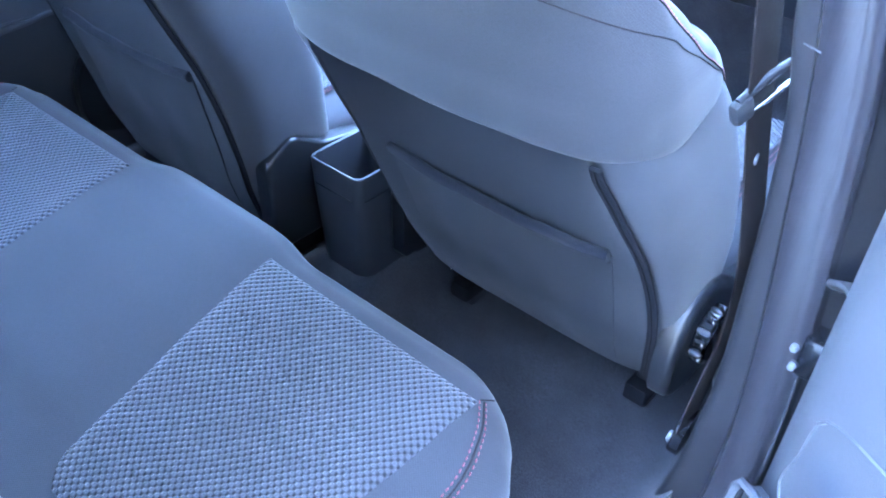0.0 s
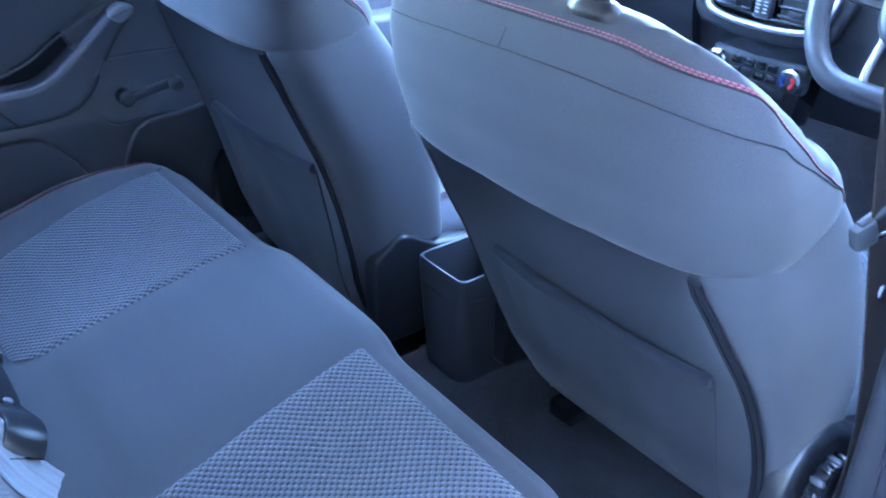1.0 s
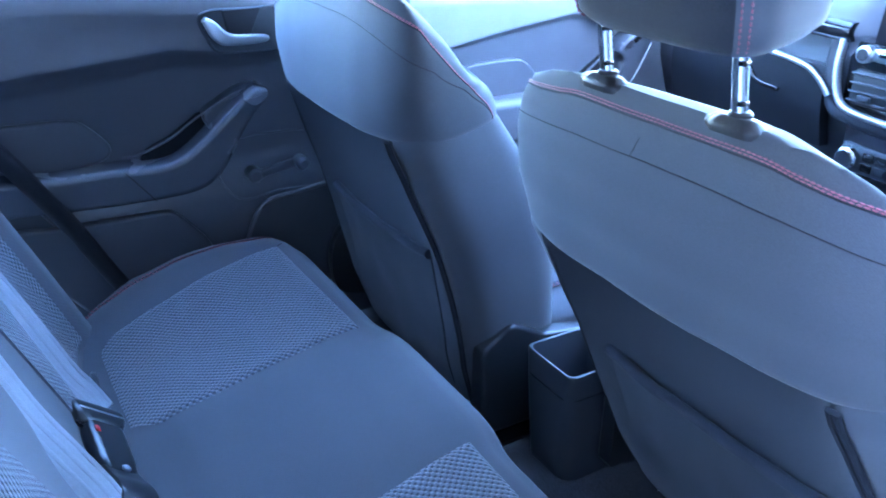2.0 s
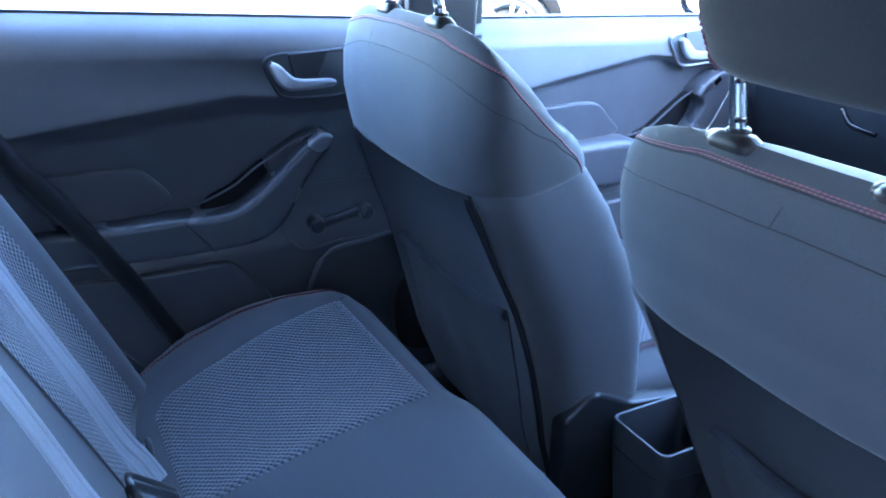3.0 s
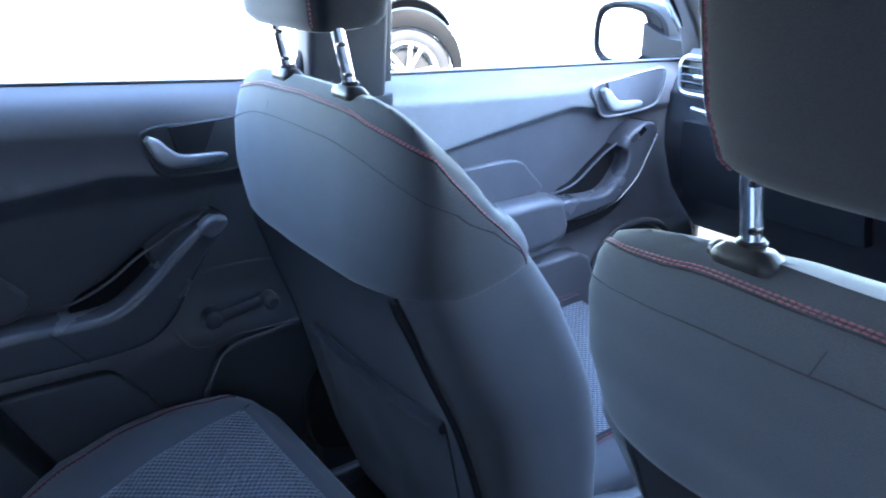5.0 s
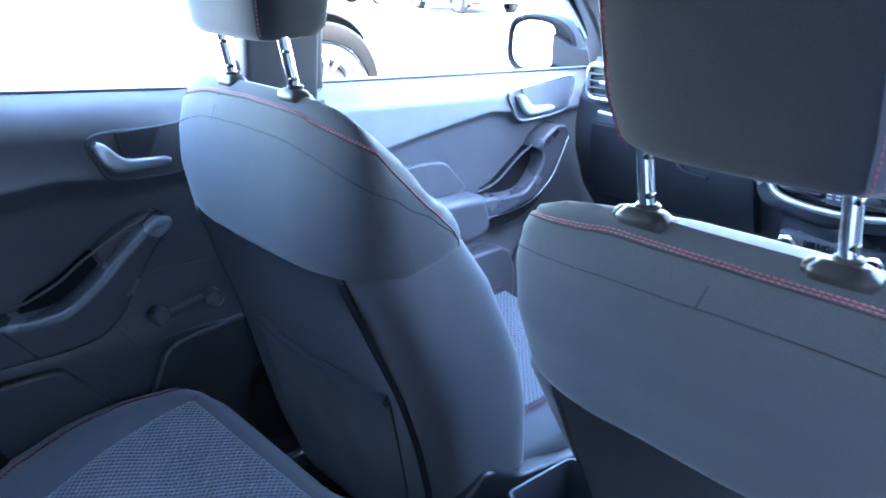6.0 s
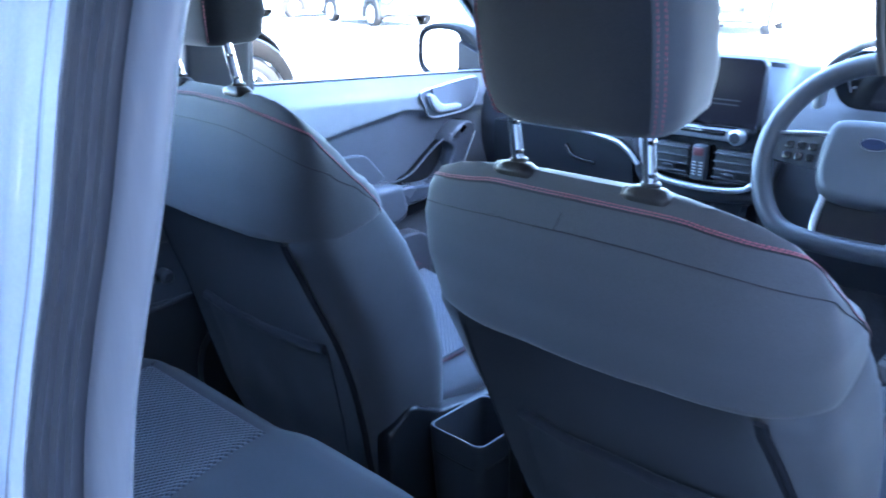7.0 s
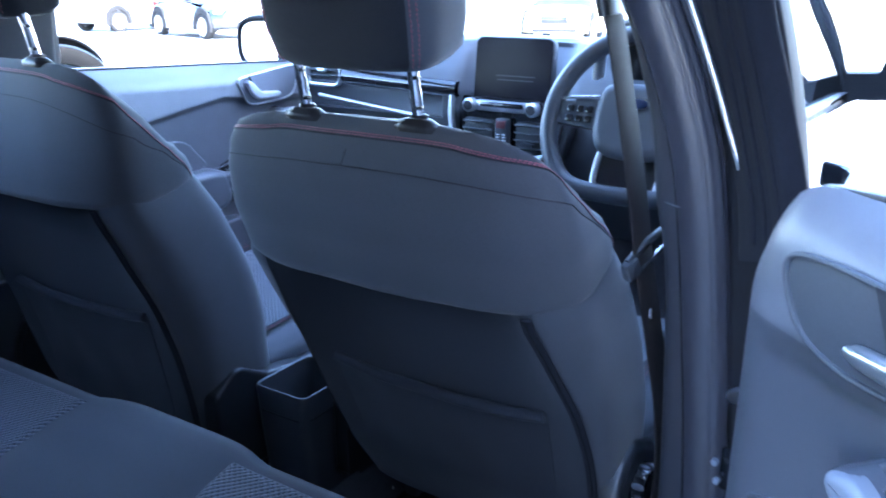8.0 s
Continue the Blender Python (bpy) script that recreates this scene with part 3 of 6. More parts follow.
pane("window_1", [(-0.66, 1.52, 0.84), (0.66, 1.52, 0.84), (0.52, 0.76, 1.20), (-0.52, 0.76, 1.20)], "clear raked windscreen glass")


# plain wall out of view, added to keep sun and sky off the driver's side
ob = part("wall_east", rbox((2.08, -3.1, 2.65), (0.30, 9.8, 5.9), 0.02), SHADE_WALL)
tagged(ob, "plain unseen wall added to block light from the driver's side", "wall", kind="structure")
# ---- seats ----
PAD = [  # height along the back, half width, rear face, front face
    (0.524, 0.254, -0.092, 0.092), (0.528, 0.261, -0.104, 0.099), (0.540, 0.263, -0.110, 0.100), (0.60, 0.263, -0.103, 0.072), (0.65, 0.255, -0.090, 0.054),
    (0.69, 0.240, -0.076, 0.045), (0.715, 0.218, -0.063, 0.038), (0.731, 0.187, -0.048, 0.030), (0.740, 0.140, -0.032, 0.020), (0.744, 0.07, -0.016, 0.008)]
CORE = [
    (-0.03, 0.215, -0.035, 0.09), (-0.015, 0.238, -0.052, 0.11), (0.10, 0.252, -0.070, 0.145), (0.22, 0.264, -0.072, 0.148), (0.33, 0.268, -0.075, 0.136),
    (0.45, 0.268, -0.089, 0.112), (0.53, 0.260, -0.099, 0.084), (0.60, 0.22, -0.06, 0.03)]


def hollow_at(x, s):
    """How far the lower rear panel is dished forward."""
    v = (s + 0.012) / 0.55
    if not 0 < v < 1:
        return 0.0
    w = 0.205 + 0.030 * math.sin(math.pi * min(1, v * 1.05)) - 0.005 * v
    u = min(1.0, abs(x) / w)
    k = min(1.0, v / 0.3)
    return (0.012 + 0.024 * v + 0.021 * v ** 3) * (1 - u ** 4) * k * k * (3 - 2 * k)


def level(s, f, x=0.0):
    """The shoulder falls away towards the front above the upper seam, steeper at its corners."""
    k = max(0.0, min(1.0, (abs(x) - 0.07) / 0.13))
    k = k * k * (3 - 2 * k)
    fall = 0.80 * max(0.0, min(1.0, (s - 0.60) / 0.12)) + 0.55 * k * max(0.0, min(1.0, (s - 0.56) / 0.12))
    return s - fall * max(0.0, f + 0.035)


def section(row, n, e, dished=False):
    s, w, back, front = row
    mid, h = (back + front) / 2, (front - back) / 2
    out = []
    for i in range(n):
        a = 2 * math.pi * i / n
        c, d = math.cos(a), math.sin(a)
        x = w * math.copysign(abs(c) ** (2 / e), c)
        f = mid + h * math.copysign(abs(d) ** (2 / e), d)
        if dished and d < 0:
            f += hollow_at(x, s)
        out.append((x, f, s if dished else level(s, f, x)))
    return out


def dense(table, n):
    return [(t, *lerp_table(table, t)) for t in
            [table[0][0] + (table[-1][0] - table[0][0]) * (1 - math.cos(math.pi * i / n)) / 2 for i in range(n + 1)]]


def rear_face(table, x, s, e):
    w, back, front = lerp_table(table, s)
    mid, h = (back + front) / 2, (front - back) / 2
    k = max(0.0, 1 - min(1.0, abs(x) / w) ** e)
    return mid - h * k ** (1 / e)


def front_seat(xc, py, pz, lean, outer, label):
    """outer: +1 where the door is on the car's right. The seat's own axes start on the floor below its hinge."""
    seat = thing("front_seat", label, "car seat", pose(xc, py, 0), group="front seats")
    ca, sa = math.cos(radians(lean)), math.sin(radians(lean))

    def up(x, f, s):
        return Vector((x, -s * sa + f * ca, pz + s * ca + f * sa))

    def P(name, bm, mat, parent=seat, label="", **k):
        return part(name, bm, mat, parent, label, placed=False, **k)

    def soft(p):
        # slight unevenness of the padding
        x, f, s = p
        if x * outer < 0 and outer < 0:
            # the side towards the tunnel is padded a little wider
            x *= 1 + 0.074 * math.exp(-((s - 0.32) / 0.19) ** 2) + 0.042 * math.exp(-((s - 0.63) / 0.075) ** 2)
        n = noise.noise(Vector((x * 7 + xc * 5, f * 9, s * 8))) + 0.5 * noise.noise(Vector((x * 19, f * 19 + xc, s * 17)))
        return up(x, f + 0.0028 * n, s)

    back = P("backrest", loft([[soft(p) for p in section(r, 96, 5.0, True)] for r in dense(CORE, 22)]), CLOTH_SIDE, label="smooth dark grey side cloth")
    cover = P("upper_cover", loft([[soft(p) for p in section(r, 96, 3.4)] for r in dense(PAD, 30)]), CLOTH, label="padded grey twill cover over the shoulder part")

    def pad(x, s, lift=0.0):
        f = rear_face(PAD, x, s, 3.4)
        return soft((x, f - lift, level(s, f, x)))

    # rear panel between the zips, slightly hollow
    def panel(u, v):
        s = -0.012 + 0.55 * v
        w = 0.205 + 0.030 * math.sin(math.pi * min(1, v * 1.05)) - 0.005 * v
        x = u * w
        return up(x, rear_face(CORE, x, s, 5.0) - 0.003 + hollow_at(x, s), s)
    P("back_panel", sheet(panel, span(-1, 1, 28), span(0, 1, 24)), CLOTH_DARK, seat, "dark knitted rear panel")

    # map pocket: a loose flap with a rolled lip
    def pocket(u, v):
        s = 0.02 + (0.275 + 0.012 * u * u) * v
        x = u * (0.182 - 0.012 * (1 - v))
        f = rear_face(CORE, x, s, 5.0) + hollow_at(x, s) - 0.005
        sag = 0.012 * (1 - u ** 4) * v ** 2 + 0.004 * (1 - u * u) * math.sin(math.pi * v) + 0.0025 * noise.noise(Vector((u * 3, v * 3, xc)))
        return up(x, f - sag, s)
    bag = P("pocket", sheet(pocket, span(-1, 1, 26), span(0, 1, 18), (0, 0.003, 0)), CLOTH_DARK, seat, "slack cloth map pocket")
    P("pocket_lip", sweep([pocket(u, 1.0) + Vector((0, -0.001, 0)) for u in span(-0.99, 0.99, 28)], circle(0.0085, 10)), CLOTH_DARK, bag)
    # zip along the right edge of the rear panel, a plain seam along the other
    for k in (1,):
        line = [panel(k, v) + Vector((k * 0.006, -0.003, 0)) for v in span(0.0, 0.985, 26)]
        zip_ob = P("zip_band", sweep(line, rounded(0.015, 0.005, 0.0024, 2), (0, 1, 0)), ZIP_TAPE, seat, "black zip band")
        P("seam", tube([panel(-0.985, v) + Vector((0, -0.0005, 0)) for v in span(0.02, 0.94, 24)], 0.001, 5), SEAM, seat)
        P("zip_teeth", tube([p + Vector((0, -0.0030, 0)) for p in line], 0.0016, 6), MATT_BLACK, zip_ob)
        for e in (-0.0042, 0.0042):
            P("zip_edge", tube([p + Vector((e, -0.0022, 0)) for p in line], 0.0012, 5), ZIP_TAPE, zip_ob)
    # seams and red stitching of the cover
    def round_line(rows, lift):
        """A line round the cover: (degrees from the rear's middle at -90 to the flank at 0, height) on each side."""
        def polar(a):
            c, d = abs(math.cos(radians(a))) ** (2 / 3.4), abs(math.sin(radians(a))) ** (2 / 3.4)
            return math.copysign(math.degrees(math.atan2(d, c)), a)
        table = smooth_line([(polar(a), z, 0) for a, z in rows], 8)
        pts = []
        for side, run in ((-1, table[::-1]), (1, table[1:])):
            for q in run:
                w, bk, fr = lerp_table(PAD, q.y)
                c, d = math.cos(radians(q.x)), math.sin(radians(q.x))
                r = (abs(c) ** 3.4 + abs(d) ** 3.4) ** (-1 / 3.4)
                f = (bk + fr) / 2 + ((fr - bk) / 2 + lift) * r * d
                x = side * (w + lift) * r * max(c, 0.0)
                pts.append(soft((x, f, level(q.y, f, x) + lift * 0.3)))
        return pts
    def sunk(rows, deep):
        # on the passenger's cover the lines run lower towards the flanks
        return [(a, z - deep * max(0.0, min(1.0, (a + 80) / 60)) * max(0.0, min(1.0, (22 - a) / 20))) for a, z in rows] if outer < 0 else rows
    low_line = round_line(sunk([(-90, 0.695), (-76, 0.693), (-56, 0.687), (-40, 0.681), (-25, 0.674), (-12, 0.665), (-5, 0.656), (-1.5, 0.647), (3, 0.628), (8, 0.598), (13, 0.570), (17, 0.547)], 0.026), 0.0002)
    P("seam", tube(low_line, 0.0007, 6), SEAM, cover)
    rows = [(-90, 0.7285), (-70, 0.727), (-56, 0.723), (-40, 0.718), (-26, 0.713), (-14, 0.706), (-6, 0.697), (-2, 0.687), (0, 0.676), (2, 0.66), (6, 0.635), (11, 0.60), (15, 0.57), (18, 0.535)]
    rows = sunk(rows, 0.012)
    P("stitching", stitches(round_line(rows, 0.0008), 0.0044, 0.0012, 0.0009), RED, cover, "red contrast stitching")
    P("stitching", stitches(round_line([(a, z - 0.0020) for a, z in rows], 0.0006), 0.0044, 0.0012, 0.0008), RED, cover)
    P("seam", tube(round_line([(a, z - 0.0038) for a, z in rows], 0.0002), 0.0009, 5), SEAM, cover)
    # short join between the two lines
    joins = ((-0.022, 0.6955), (-0.015, 0.712), (-0.010, 0.7275)) if outer > 0 else ((-0.084, 0.688), (-0.080, 0.706), (-0.076, 0.722))
    P("seam", tube([pad(k, s, 0.0001) for k, s in joins], 0.0005, 5), SEAM, cover)
    # headrest
    hl = radians(lean - 9)
    base = up(0, -0.028, 0.735)
    hb = base + Vector((0.005 * outer, -0.012, 0.063))

    def hp(x, f, s):
        return hb + Vector((x, -s * math.sin(hl) + f * math.cos(hl), s * math.cos(hl) + f * math.sin(hl)))
    table = [(0.0, 0.080, -0.020, 0.045), (0.004, 0.098, -0.034, 0.058), (0.014, 0.109, -0.043, 0.066), (0.05, 0.116, -0.047, 0.072), (0.11, 0.118, -0.044, 0.070), (0.16, 0.113, -0.036, 0.062), (0.185, 0.104, -0.026, 0.05), (0.195, 0.08, -0.01, 0.034)]
    # passenger's cloths are swapped: lit rear in grey, shaded sides in dark
    body = P("headrest", loft([[hp(*p) for p in section(r, 56, 4.0)] for r in dense(table, 22)]), HEAD_CLOTH if outer > 0 else CLOTH, seat, "dark knitted headrest with grey sides" if outer > 0 else "headrest with its lit rear and shaded sides put into the cloth colours")
    for k in (-1, 1):
        def cheek(u, v):
            r = (0.004 + 0.186 * v, *lerp_table(table, 0.004 + 0.186 * v))
            w, bk, fr = r[1] + 0.0015, r[2] - 0.0015, r[3] + 0.0015
            mid, h = (bk + fr) / 2, (fr - bk) / 2
            a = (-0.86 if k > 0 else -0.62) + (1.89 if k > 0 else 1.65) * u
            c, d = math.cos(a), math.sin(a)
            return hp(k * w * abs(c) ** 0.5, mid + h * math.copysign(abs(d) ** 0.5, d), r[0])
        # dark cloth on the passenger's side panels stands for their shade
        P("cheek", sheet(cheek, span(0, 1, 20), span(0, 1, 18)), CHEEK_CLOTH if outer > 0 else HEAD_CLOTH, body, "side panel of the headrest")
        for off in ((0.0, 0.050) if k * outer > 0 else (0.0,)):
            line = []
            for v in span(0.03, 0.97, 30):
                s = 0.004 + 0.186 * v
                x = lerp_table(table, s)[0] * (0.855 + off if k > 0 else -0.855)
                line.append(hp(x, rear_face(table, x, s, 4.0) - 0.0022, s))
            P("stitching", stitches(line, 0.0040, 0.0012, 0.0010), RED, body, "red contrast stitching")
    # posts and guides
    for k in (-1, 1):
        g = up(k * 0.082 - 0.008 * outer, -0.031, 0.733)
        p0, p1 = g + Vector((0, 0.004, -0.02)), g + Vector((0, -0.022, 0.10))
        rod = P("post", tube([p0, p0.lerp(p1, 0.5), p1], 0.0072, 18), CHROME, seat, "chromed headrest post")
        for t in (0.34, 0.62, 0.85):
            q = p0.lerp(p1, t)
            P("notch", rbox(q + Vector((0.0050, -0.002, 0)), (0.0050, 0.010, 0.0045), 0.0008), GLOSS, rod)
        # rounded oblong socket with a raised collar and a push button at one end
        cap = P("guide", loft([[g + Vector((a, b - 0.002, h - 0.10 * b)) for a, b in rounded(w, d, r, 5)] for w, d, r, h in
                               ((0.050, 0.030, 0.012, -0.007), (0.053, 0.032, 0.013, -0.003), (0.052, 0.031, 0.013, 0.0), (0.047, 0.027, 0.011, 0.003), (0.038, 0.022, 0.009, 0.0062), (0.034, 0.019, 0.008, 0.0078), (0.028, 0.015, 0.007, 0.0084))]), GUIDE, seat, "satin black oblong headrest socket")
        P("collar", disc(0.0105, 0.006, Matrix.Translation(g + Vector((0, -0.0015, 0.0100))), 20, 0.002), GUIDE, cap)
        P("button", loft([[g + Vector((-0.0215, -0.002, -0.001)) + Vector((d * 0.9, r * 0.85 * math.cos(q), r * 0.55 * math.sin(q))) for q in span(0, 2 * math.pi * 15 / 16, 15)] for d, r in ((0.006, 0.0135), (-0.002, 0.0135), (-0.0065, 0.0115), (-0.0085, 0.007))]), GUIDE, cap, "push button")

    # seat cushion
    def cush(t):
        y0 = -0.02 + 0.52 * t
        w = 0.235 + 0.02 * math.sin(math.pi * t)
        rise = 0.03 * t
        drop = 0.05 * max(0, (t - 0.85) / 0.15) ** 2
        out = []
        for i in range(48):
            a = 2 * math.pi * i / 48
            c, d = math.cos(a), math.sin(a)
            x = w * math.copysign(abs(c) ** 0.45, c)
            z = 0.245 + rise - drop + 0.075 * math.copysign(abs(d) ** 0.5, d)
            if d > 0:
                z += 0.022 * (abs(x) / w) ** 3 - 0.01
            out.append(Vector((x, y0, z)))
        return out
    cushion = P("cushion", loft([cush(t) for t in span(0, 1, 16)]), CLOTH_SIDE)
    P("seat_insert", sheet(lambda u, v: Vector((u * 0.175, 0.05 + 0.42 * v, 0.313 + 0.03 * (0.13 + 0.8 * v) + 0.015 * u * u)), span(-1, 1, 10), span(0, 1, 10), (0, 0, -0.01)), CHECK, cushion, "checked grey cloth centre")
    for k in (-1, 1):
        for off in (0.0, 0.009):
            P("stitching", stitches([Vector((k * (0.188 + off), 0.04 + 0.44 * v, 0.334 + 0.03 * v + 0.3 * off)) for v in span(0, 1, 20)]), RED, cushion)
    # plastic side covers: round the recliner knob on the door's side, an angular plate beside the tunnel
    for k in (-1, 1):
        if k == outer:
            o = smooth_outline([(-0.104, 0.060), (-0.116, 0.120), (-0.106, 0.175), (-0.072, 0.212), (-0.022, 0.214), (0.035, 0.186), (0.12, 0.155), (0.44, 0.15), (0.45, 0.07), (0.10, 0.035), (0.0, 0.030), (-0.06, 0.036)], 5)
            x0, deep, soften = 0.242, 0.030, 0.012
        else:
            o = blunt([(-0.072, 0.000), (-0.076, 0.178), (-0.026, 0.211), (-0.010, 0.210), (0.052, 0.175), (0.16, 0.160), (0.42, 0.150), (0.43, 0.07), (0.10, 0.00)], 0.012)
            x0, deep, soften = 0.246, 0.032, 0.007
        side = P("side_cover", plate([(a, b + pz - 0.04) for a, b in o], lambda a, b, h: Vector((k * (x0 + h), a, b)), deep, soften), BLACK_TRIM, seat, "black plastic side cover")
        if k == outer:
            m = pose(k * 0.284, -0.040, pz + 0.105, 0, 90, 0)
            knob = P("recliner_knob", disc(0.040, 0.022, m, 36, 0.004), GLOSS, seat, "ribbed black recliner knob")
            for i in range(14):
                a = 2 * math.pi * i / 14
                P("rib", rbox(m @ Vector((0.039 * math.cos(a), 0.039 * math.sin(a), 0)), (0.018, 0.009, 0.010), 0.003, pose(0, 0, 0, 0, 0, 0) @ Matrix.Rotation(0, 4, "X") @ (m.to_3x3().to_4x4() @ Matrix.Rotation(a, 4, "Z") @ Matrix.Diagonal((0.5, 1, 1.8, 1)))), PLASTIC_BIN if i % 2 else GLOSS, knob)
    # runners
    for k in (-1, 1):
        P("runner", rbox((k * 0.185, 0.24, 0.045), (0.04, 0.46, 0.035), 0.006), MATT_BLACK)
        P("foot", rbox((k * 0.185, 0.06, 0.055), (0.030, 0.05, 0.11), 0.006), PLASTIC_GREY)
        P("foot", rbox((k * 0.185, 0.38, 0.115), (0.030, 0.05, 0.13), 0.006), PLASTIC_GREY)
    return seat


front_seat(0.348, 0.400, 0.180, 23.0, 1, "grey cloth driver's seat with red stitching and a headrest")
front_seat(-0.353, 0.265, 0.172, 13.0, -1, "grey cloth passenger seat set back and more upright")

# rear bench
XL = [(-0.44, 0.50), (-0.36, 0.535), (-0.25, 0.595), (-0.12, 0.613), (-0.04, 0.594), (0.0, 0.568), (0.03, 0.540), (0.055, 0.508), (0.07, 0.48)]
XL_FAR = [(-0.44, 0.495), (-0.38, 0.545), (-0.32, 0.598), (-0.25, 0.640), (-0.17, 0.650), (-0.10, 0.644), (-0.04, 0.622), (0.0, 0.611), (0.03, 0.580), (0.055, 0.53), (0.07, 0.50)]


def bench_half(y, side):
    return lerp_table(XL if side > 0 else XL_FAR, y)[0]


FRONT = [(-0.44, 0.275), (-0.36, 0.288), (-0.25, 0.315), (-0.12, 0.345), (-0.04, 0.358), (0.0, 0.361), (0.025, 0.357), (0.040, 0.346), (0.050, 0.328), (0.054, 0.30)]


def bench_z(x, y):
    z = lerp_table(FRONT, y)[0]
    seat_dish = 0.012 * math.exp(-((abs(x) - 0.33) / 0.13) ** 2) * max(0.0, min(1.0, (0.0 - y) / 0.12))
    centre = 0.008 * math.exp(-(x / 0.155) ** 6) * (1 if y > -0.3 else 0.6)
    return z - seat_dish + centre


def bench_point(u, v):
    """u across (-1..1), v from the back to the front edge and down it."""
    if v <= 1:
        y = -0.44 + 0.48 * v
        z = None
    else:
        a = (v - 1) * math.pi / 2
        y = 0.04 + 0.016 * math.sin(a)
    w = bench_half(min(y, 0.055), u)
    x = u * w
    z = bench_z(x, min(y, 0.04))
    if v > 1:
        z = z - 0.030 * (1 - math.cos((v - 1) * math.pi / 2))
    nose = 0.014 * math.exp(-(x / 0.165) ** 8) * max(0.0, min(1.0, (y + 0.05) / 0.08))
    e = max(0.0, (abs(u) - 0.88) / 0.12)
    z -= (0.055 if u > 0 else 0.034) * (1 - math.sqrt(max(0.0, 1 - e * e)))
    return Vector((x, y + nose, z))


bench = thing("rear_bench", "dark grey cloth rear bench with checked seat centres", "car seat", pose(0, -0.2, 0))
rows_v = span(0, 1, 40) + [1.15, 1.3, 1.5, 1.7, 1.85, 2.0]
bm = bmesh.new()
us = [-1, -0.995, -0.985] + span(-0.97, 0.97, 72) + [0.985, 0.995, 1]
grid = [[bm.verts.new(bench_point(u, v)) for u in us] for v in rows_v]
low = [bm.verts.new((g.co.x * 0.97, g.co.y - 0.03, 0.06)) for g in grid[-1]]
grid.append(low)
for a, b in zip(grid, grid[1:]):
    for i in range(len(us) - 1):
        bm.faces.new((a[i], a[i + 1], b[i + 1], b[i]))
for j in (0, -1):
    col = [r[j] for r in grid]
    foot = [bm.verts.new((c.co.x, c.co.y, 0.06)) for c in col[:-1]] + [col[-1]]
    for i in range(len(col) - 2):
        bm.faces.new((col[i], col[i + 1], foot[i + 1], foot[i]))
    bm.faces.new((col[-2], col[-1], foot[-2]))
cushion = part("cushion", bm, CLOTH_FLAT, bench)


def insert_quad(k):
    a, b = (k * 0.160, 0.010), (k * 0.516, 0.002)   # front inner, front outer
    c, d = (0.195 if k > 0 else -0.150, -0.352), (k * 0.435, -0.352)  # rear inner, rear outer

    def f(u, v, lift=0.0):
        bow = 0.018 * math.sin(math.pi * v) * u * k
        u = 0.5 + (u - 0.5) * (1 - 0.22 * max(0.0, (v - 0.86) / 0.14) ** 2.2)
        x = (a[0] + (b[0] - a[0]) * u) * (1 - v) + (c[0] + (d[0] - c[0]) * u) * v + bow
        y = (a[1] + (b[1] - a[1]) * u) * (1 - v) + (c[1] + (d[1] - c[1]) * u) * v
        r = min(1.0, min(u, 1 - u) / 0.035, min(v, 1 - v) / 0.035)
        return Vector((x, y, bench_z(x, y) - 0.001 + 0.0055 * math.sqrt(max(0, r)) + lift))
    return f


for k in (-1, 1):
    f = insert_quad(k)
    seat_insert = part("seat_insert", sheet(f, span(0, 1, 40), span(0, 1, 40)), CHECK, bench, "light and dark checked cloth seat centre")
    for off in (0.0, 0.010):
        pts = smooth_line([(k * (0.515 + off * 0.6), 0.004 + off * 0.4, 0), (k * (0.538 + off), -0.030, 0), (k * (0.556 + off), -0.085, 0), (k * (0.555 + off), -0.16, 0), (k * (0.535 + off), -0.26, 0), (k * (0.50 + off), -0.36, 0)], 10)
        line = []
        for p in pts:
            w = bench_half(p.y, k)
            p.x *= w / bench_half(p.y, 1)
            e = max(0.0, (abs(p.x) / w - 0.88) / 0.12)
            line.append(Vector((p.x, p.y, bench_z(p.x, p.y) - (0.055 if k > 0 else 0.034) * (1 - math.sqrt(max(0, 1 - e * e))) + 0.0012)))
        part("stitching", stitches(line, 0.005, 0.003, 0.0011), RED, cushion, "red contrast stitching")
        if not off:
            part("seam", tube([p + Vector((k * 0.005, 0.002, -0.001)) for p in line], 0.0014, 5), SEAM, cushion)
    part("seam", tube([Vector((k * (0.516 + 0.9 * (y - 0.004)), y, bench_z(k * (0.516 + 0.9 * (y - 0.004)), y) - 0.004 * (y / 0.036) ** 2 + 0.0006)) for y in span(0.004, 0.016, 5)], 0.0009, 5), SEAM, cushion)


def back_face(x, t):
    """The rear backrest's front face: t from the seat up."""
    bolster = 0.03 * math.exp(-((abs(x) - 0.50) / 0.05) ** 2)
    dish = 0.02 * math.exp(-((abs(x) - 0.30) / 0.12) ** 2)
    return Vector((x, -0.365 - 0.27 * t + bolster - dish - 0.026 * math.exp(-(x / 0.17) ** 4) + 0.01 * math.sin(math.pi * t), 0.26 + 0.60 * t))


def back_pt(u, v):
    if v <= 1:
        p = back_face(u * (0.545 - 0.02 * v), v)
        if abs(u) > 0.95:
            p.y -= 0.03 * ((abs(u) - 0.95) / 0.05) ** 2
        return p
    a = (v - 1) * math.pi
    p = back_face(u * 0.525, 1.0)
    return p + Vector((0, -0.05 * (1 - math.cos(a)), 0.035 * math.sin(a)))


part("backrest", sheet(back_pt, span(-1, 1, 50), span(0, 1, 24) + span(1.1, 2, 9), (0, -0.06, -0.01)), CLOTH_FLAT, bench)
